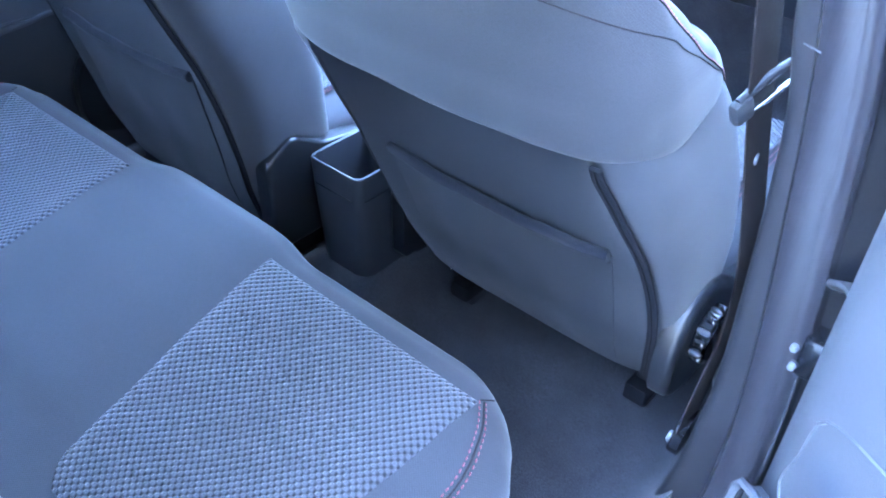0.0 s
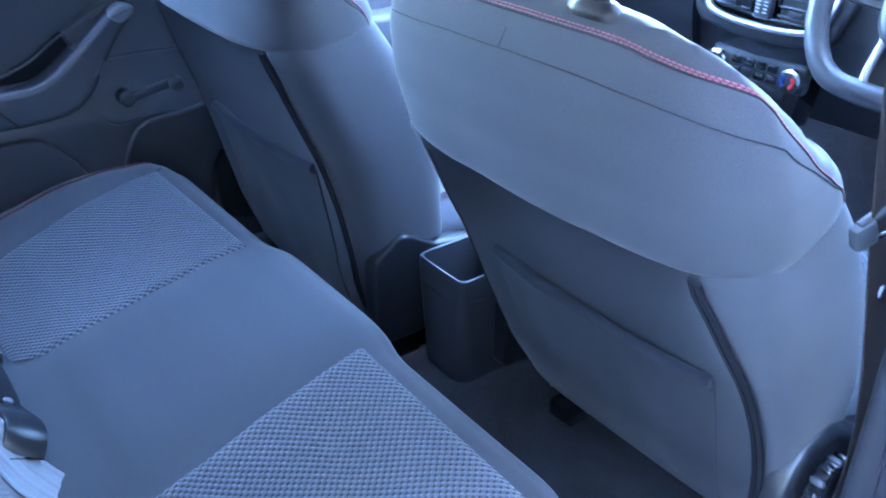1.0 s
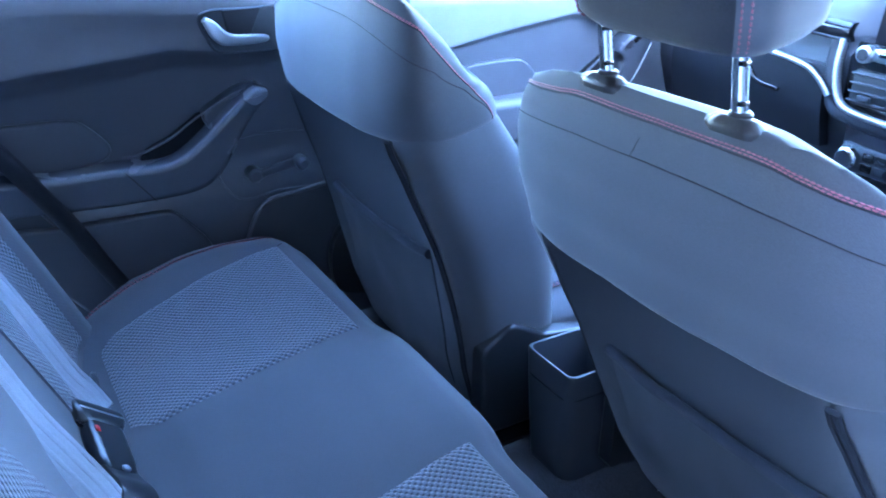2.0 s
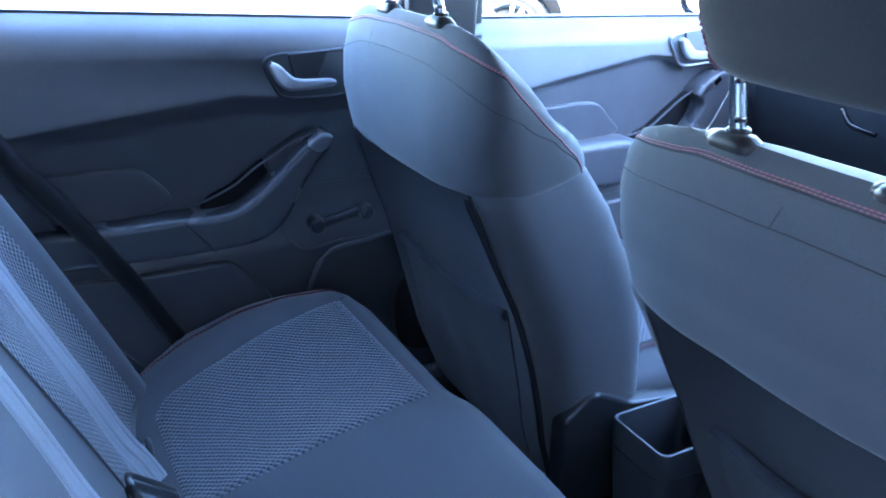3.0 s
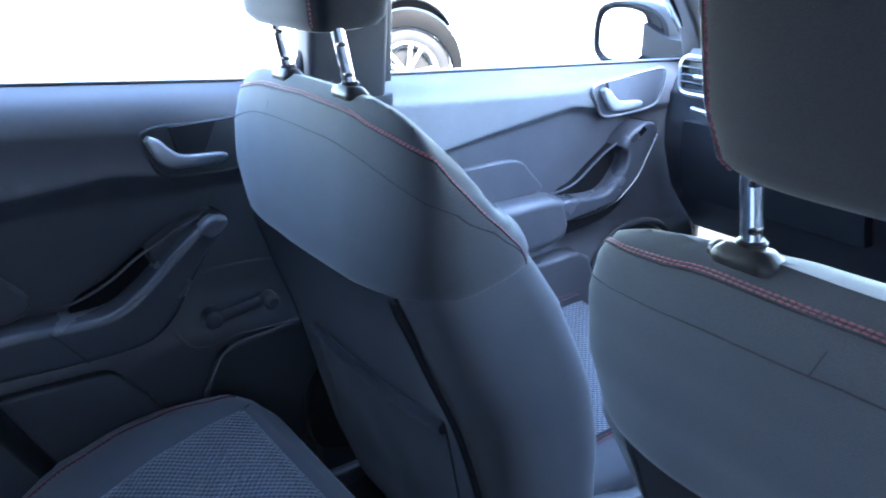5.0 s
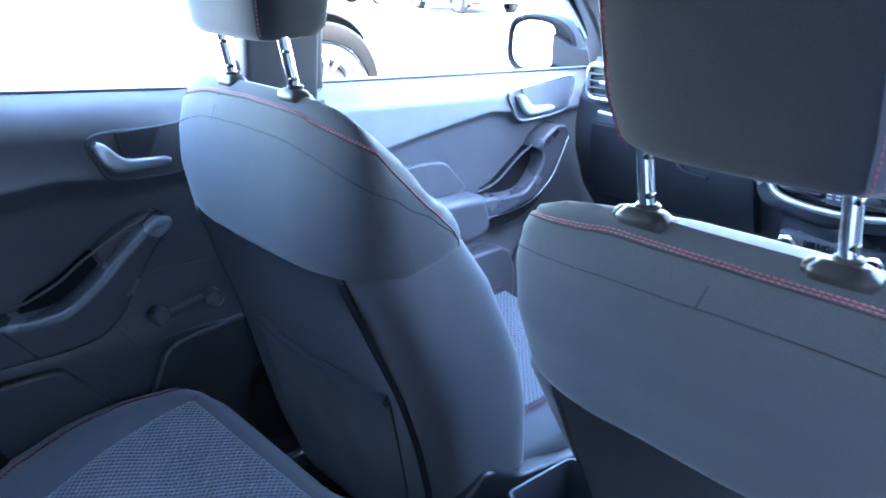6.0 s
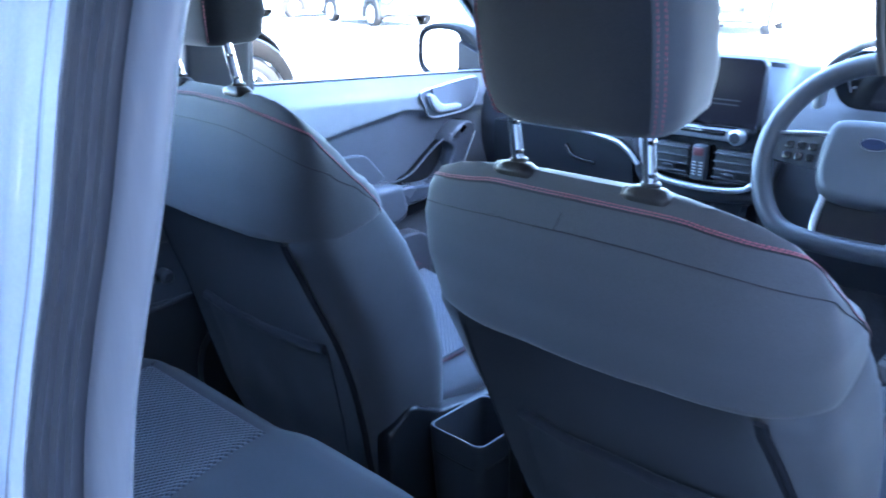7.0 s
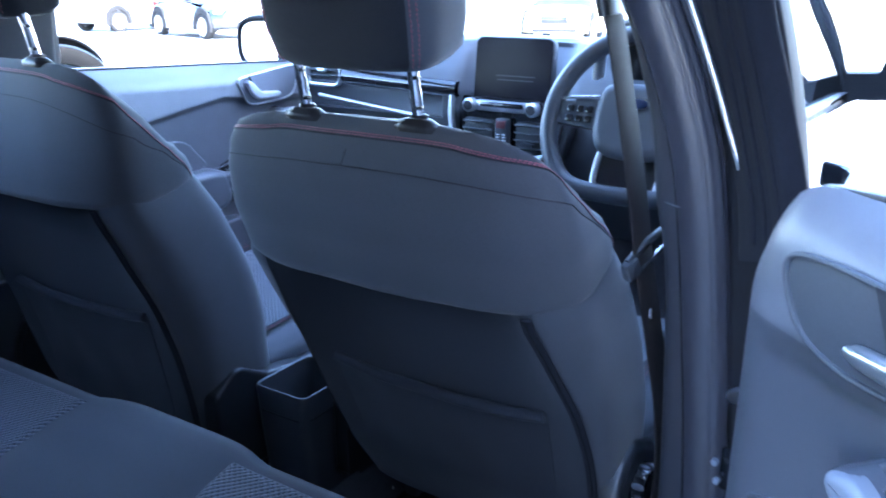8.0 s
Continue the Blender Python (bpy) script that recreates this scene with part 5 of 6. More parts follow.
def front_door(s, label):
    door = thing("front_door", label, "car door", pose(s * 0.68, 0.8, 0), group="front doors")

    def P(name, bm, mat, parent=door, label="", **k):
        return part(name, bm, mat, parent, label, **k)
    y0, y1 = 0.365, 1.24
    top = lambda y: 0.834 - 0.037 * y

    def crease(y):
        return 0.655 + 0.070 * min(1.0, max(0.0, (y - 0.40) / 0.42)) ** 0.8 - 0.02 * max(0.0, min(1.0, (y - 0.82) / 0.15))

    def depth(y, z):
        t, c = top(y), crease(y)
        if z > t - 0.06:
            k = (z - (t - 0.06)) / 0.06
            return 0.672 + 0.042 * k ** 2.0
        if z > c:
            return 0.672
        k = min(1.0, (c - z) / 0.020)
        d = 0.672 + 0.016 * k * k * (3 - 2 * k)
        if z < 0.45:
            q = min(1.0, (0.45 - z) / 0.08)
            d -= 0.03 * q * q
        return d
    # both front-door plastics carry the brighter light in their colour
    P("panel", sheet(lambda u, v: Vector((s * depth(u, 0.03 + (crease(u) - 0.034) * v), u, 0.03 + (crease(u) - 0.034) * v)), span(y0, y1, 60), [1 - (1 - t) ** 1.6 for t in span(0, 1, 60)], (s * 0.02, 0, 0)), FRONT_PANEL_LIT, door, "dark plastic inner panel")
    P("upper_trim", sheet(lambda u, v: Vector((s * depth(u, crease(u) - 0.004 + (top(u) - crease(u) + 0.004) * v), u, crease(u) - 0.004 + (top(u) - crease(u) + 0.004) * v)), span(y0, y1, 60), span(0, 1, 36), (s * 0.018, 0, 0)), FRONT_UPPER_LIT, door, "soft upper trim, coloured paler for window light")
    P("skin", sheet(lambda u, v: Vector((s * (0.80 + 0.03 * math.sin(math.pi * v) - 0.05 * v * v), u, -0.05 + (top(u) + 0.04) * v)), span(y0 - 0.10, y1 + 0.02, 14), span(0, 1, 14), (-s * 0.02, 0, 0)), PAINT, door, "glossy black painted outer skin")
    P("window_rubber", sweep([Vector((s * 0.712, y, top(y) - 0.002)) for y in span(y0, y1, 16)], rounded(0.010, 0.005, 0.002), (0, 0, 1)), RUBBER)
    post = smooth_line([(s * 0.715, y0 + 0.012, top(y0) - 0.01), (s * 0.69, y0, 0.98), (s * 0.645, y0 - 0.03, 1.09), (s * 0.60, y0 - 0.06, 1.155)], 6)
    P("window_post", sweep(post, rounded(0.04, 0.03, 0.008), (0, 1, 0)), RUBBER)
    head = smooth_line([(s * 0.60, y0 - 0.06, 1.155), (s * 0.59, 0.62, 1.16), (s * 0.62, 0.85, 1.08), (s * 0.68, 1.08, 0.95), (s * 0.715, 1.26, 0.79)], 6)
    P("window_head", sweep(head, rounded(0.03, 0.035, 0.008), (s, 0, 0.3)), PAINT)
    g = P("window_glass", sheet(lambda u, v: Vector((s * (0.722 - 0.115 * v ** 1.3), y0 + 0.02 + (y1 - y0 - 0.03) * (u + (0.45 - u) * 0.75 * v), top(y0 + (y1 - y0) * u) + (1.15 - top(y0 + (y1 - y0) * u)) * v)), span(0, 1, 6), span(0, 1, 8)), PANE)
    g.visible_shadow = False
    # outer release handle
    grip = P("outer_handle", sweep(smooth_line([(s * 0.792, y0 - 0.02, 0.745), (s * 0.828, y0 + 0.005, 0.748), (s * 0.834, y0 + 0.06, 0.750), (s * 0.830, y0 + 0.12, 0.752), (s * 0.792, y0 + 0.16, 0.752)], 6), rounded(0.016, 0.036, 0.007), (0, 0, 1)), PAINT, door, "black outer door handle")
    at = lambda d0: (lambda a, b, h: Vector((s * (d0 - h), a, b)))
    hz = smooth_outline([(0.868, 0.758), (0.93, 0.770), (1.02, 0.780), (1.082, 0.782), (1.092, 0.755), (1.075, 0.712), (1.04, 0.697), (0.97, 0.692), (0.905, 0.694), (0.882, 0.722)], 4)
    P("handle_bezel", bezel_ring(hz, at(0.673), 0.0028), SATIN, door, "silver-grey bezel round the release handle")
    P("handle_recess", plate([(a * 0.97 + 0.029, b * 0.98 + 0.0148) for a, b in hz], at(0.677), 0.008, 0.001), HANDLE_GREY)
    P("release_lever", door_lever(s, 0.662, 0.954, -0.016), LEVER, door, "satin silver release lever")
    P("lever_blade", plate([(0.905, 0.768), (0.985, 0.772), (0.962, 0.718), (0.92, 0.720)], at(0.672), 0.008, 0.002), HANDLE_GREY)
    arm = smooth_outline([(0.77, 0.532), (0.85, 0.528), (0.905, 0.533), (0.945, 0.570), (0.958, 0.608), (0.941, 0.628), (0.962, 0.653), (1.002, 0.674), (1.035, 0.670), (1.044, 0.642), (1.022, 0.603),
                          (0.993, 0.555), (0.961, 0.527), (0.928, 0.507), (0.86, 0.492), (0.77, 0.488)], 4)
    P("pull_arm", plate(arm, at(0.69), 0.056, 0.008), PLASTIC_WORN, door, "black door pull curving up to the window switch")
    strip = smooth_line([(0.77, 0.485, 0), (0.86, 0.489, 0), (0.928, 0.504, 0), (0.963, 0.525, 0), (0.996, 0.554, 0), (1.025, 0.602, 0), (1.047, 0.642, 0)], 8)
    P("trim_strip", tube([Vector((s * 0.638, p.x, p.y)) for p in strip], 0.0018, 6), CHROME, door, "thin bright trim strip")
    P("switch", plate(smooth_outline([(0.956, 0.640), (0.970, 0.655), (0.984, 0.650), (0.970, 0.634)], 3), at(0.635), 0.004, 0.0015), PLASTIC_GREY, door, "window switch")
    P("switch_recess", plate([(0.980, 0.655), (0.998, 0.668), (1.008, 0.658), (0.990, 0.645)], at(0.635), 0.0016, 0.0005), GLOSS)
    # the front cup's shade is a matt black plate as well
    P("pull_cup", plate(smooth_outline([(0.79, 0.520), (0.80, 0.543), (0.835, 0.556), (0.88, 0.587), (0.912, 0.608), (0.948, 0.630), (0.968, 0.615), (0.95, 0.56), (0.905, 0.52)], 4), at(0.692), 0.014, 0.003), MATT_BLACK, door, "black plate standing for the shaded hollow of the finger cup")
    P("pull_underside", plate(smooth_outline([(0.80, 0.476), (0.87, 0.481), (0.93, 0.496), (0.965, 0.518), (0.998, 0.550), (1.026, 0.596), (1.030, 0.570), (1.000, 0.515), (0.960, 0.478), (0.90, 0.455), (0.80, 0.446)], 4), at(0.69), 0.030, 0.004), BLACK_TRIM, door, "dark underside of the door pull")
    P("upper_rail", sweep(smooth_line([(s * 0.678, 0.73, 0.538), (s * 0.668, 0.784, 0.544), (s * 0.665, 0.832, 0.558), (s * 0.665, 0.879, 0.589), (s * 0.664, 0.91, 0.611), (s * 0.658, 0.943, 0.632)], 6), circle(0.0025, 8), (1, 0, 0)), FRONT_PANEL_LIT)
    P("elbow_pad", plate(smooth_outline([(0.50, 0.445), (0.50, 0.540), (0.62, 0.545), (0.75, 0.545), (0.785, 0.520), (0.79, 0.46), (0.74, 0.435), (0.62, 0.435)], 4), at(0.69), 0.058, 0.020), FRONT_PANEL_LIT, door, "padded elbow rest")
    P("upper_pad", plate(smooth_outline([(0.50, 0.545), (0.51, 0.615), (0.60, 0.628), (0.68, 0.624), (0.72, 0.590), (0.745, 0.550), (0.62, 0.543)], 4), at(0.69), 0.012, 0.005), FRONT_PANEL_LIT)
    P("speaker_rim", bezel_ring([(a, b) for a, b in smooth_outline([(0.88, 0.30), (0.91, 0.385), (0.99, 0.43), (1.10, 0.42), (1.17, 0.34), (1.15, 0.22), (1.03, 0.15), (0.92, 0.19)], 4)], at(0.660), 0.008), PLASTIC)
    P("speaker_grille", plate(smooth_outline([(0.89, 0.30), (0.92, 0.38), (0.99, 0.42), (1.10, 0.41), (1.16, 0.34), (1.14, 0.22), (1.03, 0.16), (0.93, 0.20)], 4), at(0.67), 0.008, 0.003), RUBBER)
    P("door_bin", plate(smooth_outline([(0.45, 0.40), (0.70, 0.402), (0.86, 0.39), (0.87, 0.2), (0.8, 0.1), (0.45, 0.1)], 4), at(0.68), 0.045, 0.008), FRONT_PANEL_LIT, door, "moulded door bin")
    # mirror outside
    mz = 0.826
    mir = thing("door_mirror", "black door mirror with bright glass", "wing mirror", pose(s * 0.80, 1.25, 0.80), group="door mirrors")
    glass_o = smooth_outline([(-0.070, -0.005), (-0.063, 0.046), (-0.03, 0.066), (0.03, 0.066), (0.062, 0.050), (0.070, 0.005), (0.060, -0.048), (0.02, -0.066), (-0.03, -0.066), (-0.063, -0.044)], 4)
    shell_o = smooth_outline([(-0.080, -0.005), (-0.072, 0.052), (-0.035, 0.076), (0.04, 0.076), (0.095, 0.058), (0.125, 0.02), (0.120, -0.040), (0.06, -0.070), (-0.03, -0.076), (-0.072, -0.050)], 4)
    tilt = pose(s * 0.915, 1.215, mz, 0, 0, -s * 12)
    part("shell", loft([[tilt @ Vector((-s * a * k, d, b * k)) for a, b in shell_o] for k, d in ((0.86, 0.006), (0.90, -0.006), (0.96, -0.014), (1.03, -0.012), (1.06, 0.01), (1.06, 0.05), (0.95, 0.09), (0.6, 0.125), (0.2, 0.135))]), MATT_BLACK, mir, "black mirror housing")
    part("mirror_glass", plate(glass_o, lambda a, b, h: tilt @ Vector((-s * a * 0.96, -0.003 - h, b * 0.95)), 0.004, 0.001), MIRROR, mir, "bright mirror glass")
    part("foot", loft([[Vector((s * x, 1.24 + dy, z)) for dy, z in ((-0.03, z0), (0.05, z0), (0.05, z1), (-0.03, z1))] for x, z0, z1 in ((0.70, 0.775, 0.825), (0.78, 0.775, 0.83), (0.85, 0.785, 0.86))]), MATT_BLACK, mir)
    part("indicator", rbox((s * 0.95, 1.355, mz - 0.002), (0.06, 0.012, 0.012), 0.004), AMBER, mir)
    return door


front_door(-1, "shut passenger door with dark lining and silver handle")
front_door(1, "shut driver's door with dark lining")

# ---- dashboard, steering wheel, console ----
dash = thing("dashboard", "dark soft-touch dashboard with vents and silver trim", "dashboard", pose(0, 1.2, 0.3))


def dash_pt(u, v):
    x = u * 0.675
    prof = [(0.0, 1.60, 0.855), (0.15, 1.42, 0.868), (0.30, 1.27, 0.872), (0.36, 1.205, 0.862), (0.42, 1.180, 0.835), (0.50, 1.150, 0.790), (0.58, 1.120, 0.735),
            (0.64, 1.12, 0.70), (0.70, 1.115, 0.66), (0.78, 1.12, 0.60), (0.88, 1.16, 0.50), (1.0, 1.26, 0.38)]
    y, z = lerp_table(prof, v)
    z -= 0.05 * abs(u) ** 4 * max(0.0, 1 - v * 1.4)
    hood = math.exp(-((x - 0.40) / 0.17) ** 4) * max(0.0, 1 - abs(v - 0.33) / 0.14)
    y += 0.055 * math.exp(-((x + 0.01) / 0.145) ** 8) * max(0.0, min(1.0, (v - 0.30) / 0.08, (0.66 - v) / 0.05))
    return Vector((x, y - 0.03 * hood, z + 0.045 * hood))


part("dash_body", sheet(dash_pt, span(-1, 1, 70), span(0, 1, 60)), DASH_SKIN, dash)
part("trim_strip", sweep(smooth_line([(-0.57, 1.072, 0.708), (-0.40, 1.075, 0.691), (-0.237, 1.074, 0.674), (-0.185, 1.072, 0.655), (-0.150, 1.072, 0.622)], 8), rounded(0.012, 0.011, 0.004, 3)), SATIN, dash, "satin silver trim strip")
part("trim_panel", sheet(lambda u, v: Vector((-0.500 + 0.36 * u, 1.088 - 0.01 * math.sin(math.pi * v), 0.742 + 0.038 * v - 0.012 * u)), span(0, 1, 16), span(0, 1, 5), (0, 0.02, 0)), GLOSS, dash, "gloss black trim panel")
part("glovebox", sheet(lambda u, v: Vector((-0.60 + 0.43 * u, 1.085 + 0.03 * (1 - v) - 0.012 * math.sin(math.pi * v), 0.50 + 0.175 * v)), span(0, 1, 14), span(0, 1, 10), (0, 0.03, 0)), BLACK_TRIM, dash, "black glovebox lid")
part("glovebox_catch", sweep(smooth_line([(-0.36, 1.078, 0.640), (-0.33, 1.072, 0.615), (-0.27, 1.072, 0.607)], 6), rounded(0.010, 0.010, 0.003, 2)), GLOSS, dash)


def vent(cx, cy, cz, w, h, slats, knob=True, frame_mat=SATIN):
    o = rounded(w, h, min(w, h) * 0.28, 4)
    fr = part("vent_frame", sweep([Vector((cx + a, cy, cz + b)) for a, b in o], circle(0.006, 8), (0, 1, 0), closed=True), frame_mat, dash, "silver vent surround")
    part("vent_back", plate(o, lambda a, b, t: Vector((cx + a, cy + 0.012 - t, cz + b)), 0.004, 0.001), RUBBER, fr)
    for i in range(slats):
        z = cz - h / 2 + h * (i + 0.5) / slats
        part("slat", rbox((cx, cy + 0.002, z), (w * 0.94, 0.016, 0.004), 0.0015, Matrix.Rotation(radians(-15), 4, "X")), PLASTIC, fr)
    if knob:
        part("vent_tab", rbox((cx, cy - 0.010, cz), (0.028, 0.010, 0.010), 0.003), SATIN, fr)


vent(-0.565, 1.088, 0.775, 0.115, 0.080, 5)
vent(0.60, 1.10, 0.775, 0.100, 0.080, 5)
# centre stack
stack = thing("centre_stack", "black centre stack with silver U-shaped trim and vents", "centre console", pose(0, 1.1, 0.4))
part("stack_body", loft([[Vector((x * w, y, z)) for x, y in ((-1, 1.16), (-0.92, 1.102), (0, 1.092), (0.92, 1.102), (1, 1.16))] for w, z in ((0.105, 0.40), (0.115, 0.47), (0.120, 0.56), (0.145, 0.60), (0.150, 0.70), (0.135, 0.735))]), GLOSS, stack)
u_line = smooth_line([(-0.150, 1.088, 0.735), (-0.148, 1.082, 0.68), (-0.130, 1.076, 0.625), (-0.095, 1.072, 0.603), (0, 1.068, 0.596), (0.095, 1.072, 0.603), (0.130, 1.076, 0.625), (0.148, 1.082, 0.68), (0.150, 1.088, 0.735)], 6)
part("u_trim", sweep(u_line, rounded(0.012, 0.018, 0.004, 3), (0, 1, 0)), SATIN, stack, "bright silver trim framing the vents")
part("u_shoulder", sweep([p + Vector((math.copysign(0.018, p.x) if abs(p.x) > 0.11 else 0, 0.016, -0.016 if abs(p.x) < 0.13 else 0)) for p in u_line], rounded(0.03, 0.03, 0.010, 3), (0, 1, 0)), PLASTIC_GREY, stack)
for k in (-1, 1):
    fr = part("centre_vent", rbox((k * 0.072, 1.096, 0.648), (0.085, 0.02, 0.072), 0.008), RUBBER, stack, "slatted centre air vent")
    for i in range(4):
        part("slat", rbox((k * 0.072, 1.083, 0.622 + 0.018 * i), (0.082, 0.012, 0.0035), 0.001, Matrix.Rotation(radians(-20), 4, "X")), PLASTIC, fr)
    part("vent_tab", rbox((k * 0.072, 1.074, 0.632), (0.030, 0.012, 0.012), 0.003), PLASTIC_GREY, fr)
haz = part("switch_block", rbox((0, 1.080, 0.650), (0.036, 0.022, 0.080), 0.006), PLASTIC, stack, "block of small switches between the vents")
part("hazard_button", rbox((0, 1.068, 0.676), (0.024, 0.004, 0.018), 0.001), MAROON, haz)
for i in range(5):
    for k in (-1, 1):
        part("mark", rbox((k * 0.008, 1.068, 0.652 - 0.007 * i), (0.008, 0.002, 0.0025), 0), ICON, haz)
# radio strip with two dials
radio = thing("radio_controls", "silver radio control strip with two round dials", "radio", pose(0, 1.1, 0.72))
part("strip", rbox((-0.008, 1.092, 0.716), (0.150, 0.022, 0.026), 0.008), SATIN, radio)
part("strip_glass", rbox((-0.008, 1.084, 0.720), (0.120, 0.012, 0.012), 0.004), GLOSS, radio)
for k in (-1, 1):
    d = part("dial", disc(0.017, 0.026, pose(-0.008 + k * 0.086, 1.082, 0.716, 90, 0, 0), 26, 0.004), SATIN, radio, "chrome-rimmed dial")
    part("dial_face", disc(0.012, 0.004, pose(-0.008 + k * 0.086, 1.068, 0.716, 90, 0, 0), 22, 0.001), PLASTIC_GREY, d)
# touch screen standing on the dash
screen = thing("touch_screen", "dark eight-inch touch screen standing on the dashboard", "screen", pose(0, 1.14, 0.73))
scr_m = pose(-0.010, 1.14, 0.797, -6, 0, 0)
so = rounded(0.208, 0.158, 0.016, 4)
part("case", plate([(a * 1.03, b * 1.03) for a, b in so], lambda a, b, h: scr_m @ Vector((a, 0.022 - h, b)), 0.020, 0.006), PLASTIC, screen)
disp = part("display", plate(so, lambda a, b, h: scr_m @ Vector((a, 0.003 - h, b)), 0.004, 0.0015), SCREEN, screen, "dark reflective glass")
for z, w in ((-0.012, 0.105), (-0.022, 0.098)):
    part("text_bar", rbox((0, 0, 0), (w, 0.0006, 0.0028), 0, scr_m @ Matrix.Translation((0.01, -0.0014, z))), PLASTIC_GREY, disp, "faint line of screen text")
# heater panel
heater = thing("heater_panel", "black heater panel with two round chrome-rimmed dials", "heater controls", pose(0, 1.1, 0.5))
part("panel", rbox((0.004, 1.104, 0.505), (0.225, 0.03, 0.062), 0.012), PLASTIC, heater)
for k in (-1, 1):
    c = Vector((0.004 + k * 0.086, 1.084, 0.505))
    d = part("dial", disc(0.024, 0.028, pose(*c, 90, 0, 0), 30, 0.004), CHROME, heater, "chrome-rimmed dial")
    part("dial_face", disc(0.019, 0.004, pose(c.x, c.y - 0.0145, c.z, 90, 0, 0), 26, 0.001), GLOSS, d)
    if k > 0:
        for a0, mat in ((-60, RED_PLASTIC), (120, BLUE_PLASTIC)):
            part("arc", tube([Vector((c.x + 0.013 * math.cos(radians(a0 + t)), c.y - 0.0165, c.z + 0.013 * math.sin(radians(a0 + t)))) for t in span(0, 110, 10)], 0.0035, 6, (0, 1, 0)), mat, d)
for i in range(4):
    for j in range(2):
        part("key", rbox((-0.040 + 0.028 * i, 1.088, 0.494 + 0.022 * j), (0.024, 0.006, 0.017), 0.002), PLASTIC_GREY if (i, j) == (1, 0) else GLOSS, heater)
# instrument cluster
cluster = thing("instrument_cluster", "dark instrument cluster with white dial marks under a hood", "instruments", pose(0.40, 1.1, 0.85))
part("face", plate(rounded(0.30, 0.115, 0.05, 4), lambda a, b, h: Vector((0.40 + a, 1.118 - h, 0.855 + b)), 0.01, 0.003), GLOSS, cluster)
part("hood_rim", sweep(smooth_line([(0.235, 1.085, 0.80), (0.25, 1.075, 0.88), (0.31, 1.065, 0.925), (0.40, 1.06, 0.935), (0.49, 1.065, 0.925), (0.55, 1.075, 0.88), (0.565, 1.085, 0.80)], 6), rounded(0.014, 0.045, 0.005, 2), (0, 1, 0)), SATIN, cluster, "bright rim of the instrument hood")
for cx in (0.325, 0.475):
    ring = part("gauge_ring", tube([Vector((cx + 0.045 * math.cos(radians(t)), 1.105, 0.853 + 0.045 * math.sin(radians(t)))) for t in span(-30, 210, 24)], 0.0015, 6, (0, 1, 0)), SATIN, cluster)
    for i in range(9):
        a = radians(-20 + 27.5 * i)
        part("mark", rbox((cx + 0.037 * math.cos(a), 1.105, 0.853 + 0.037 * math.sin(a)), (0.008, 0.002, 0.004), 0, Matrix.Rotation(-a, 4, "Y")), ICON, ring)

# steering wheel
WM = pose(0.415, 0.845, 0.745, 66, 0, 0)
wheel = thing("steering_wheel", "dark leather flat-bottomed steering wheel with a silver-framed lower spoke", "steering wheel", WM)
rim = []
for i in range(72):
    a = 2 * math.pi * i / 72
    y = 0.180 * math.sin(a)
    if y < -0.105:
        y = -0.105 - 0.042 * math.tanh((-0.105 - y) / 0.042)
    rim.append(Vector((0.181 * math.cos(a), y, 0)))
part("rim", sweep(rim, circle(0.0180, 14, 1.1), (0, 0, 1), closed=True), LEATHER, wheel, "smooth dark leather rim", placed=False)
for a0, a1 in ((150, 192), (-12, 30)):
    part("stitching", stitches([Vector((0.169 * math.cos(radians(a)), 0.169 * math.sin(radians(a)), 0.006)) for a in span(a0, a1, 20)]), RED, wheel, "red contrast stitching", placed=False)
for a0, a1 in ((205, 245), (-65, -25)):
    part("stitching", stitches([Vector((0.169 * math.cos(radians(a)), 0.169 * math.sin(radians(a)), 0.006)) for a in span(a0, a1, 20)]), RED, wheel, placed=False)
hub = smooth_outline([(-0.076, 0.062), (-0.04, 0.074), (0.04, 0.074), (0.076, 0.062), (0.086, 0.010), (0.078, -0.045), (0.045, -0.072), (-0.045, -0.072), (-0.078, -0.045), (-0.086, 0.010)], 4)
pad = part("hub_pad", plate(hub, lambda a, b, h: Vector((a, b, -0.035 + h)), 0.055, 0.018), HUB_SKIN, wheel, "padded hub cover", placed=False)
part("badge_rim", disc(0.024, 0.004, Matrix.Translation((0, 0.031, 0.021)) @ Matrix.Diagonal((1, 0.48, 1, 1)), 28, 0.001), CHROME, pad, placed=False)
part("badge", disc(0.021, 0.004, Matrix.Translation((0, 0.031, 0.023)) @ Matrix.Diagonal((1, 0.45, 1, 1)), 28, 0.001), BADGE_BLUE, pad, "dark blue oval badge in a chrome rim", placed=False)
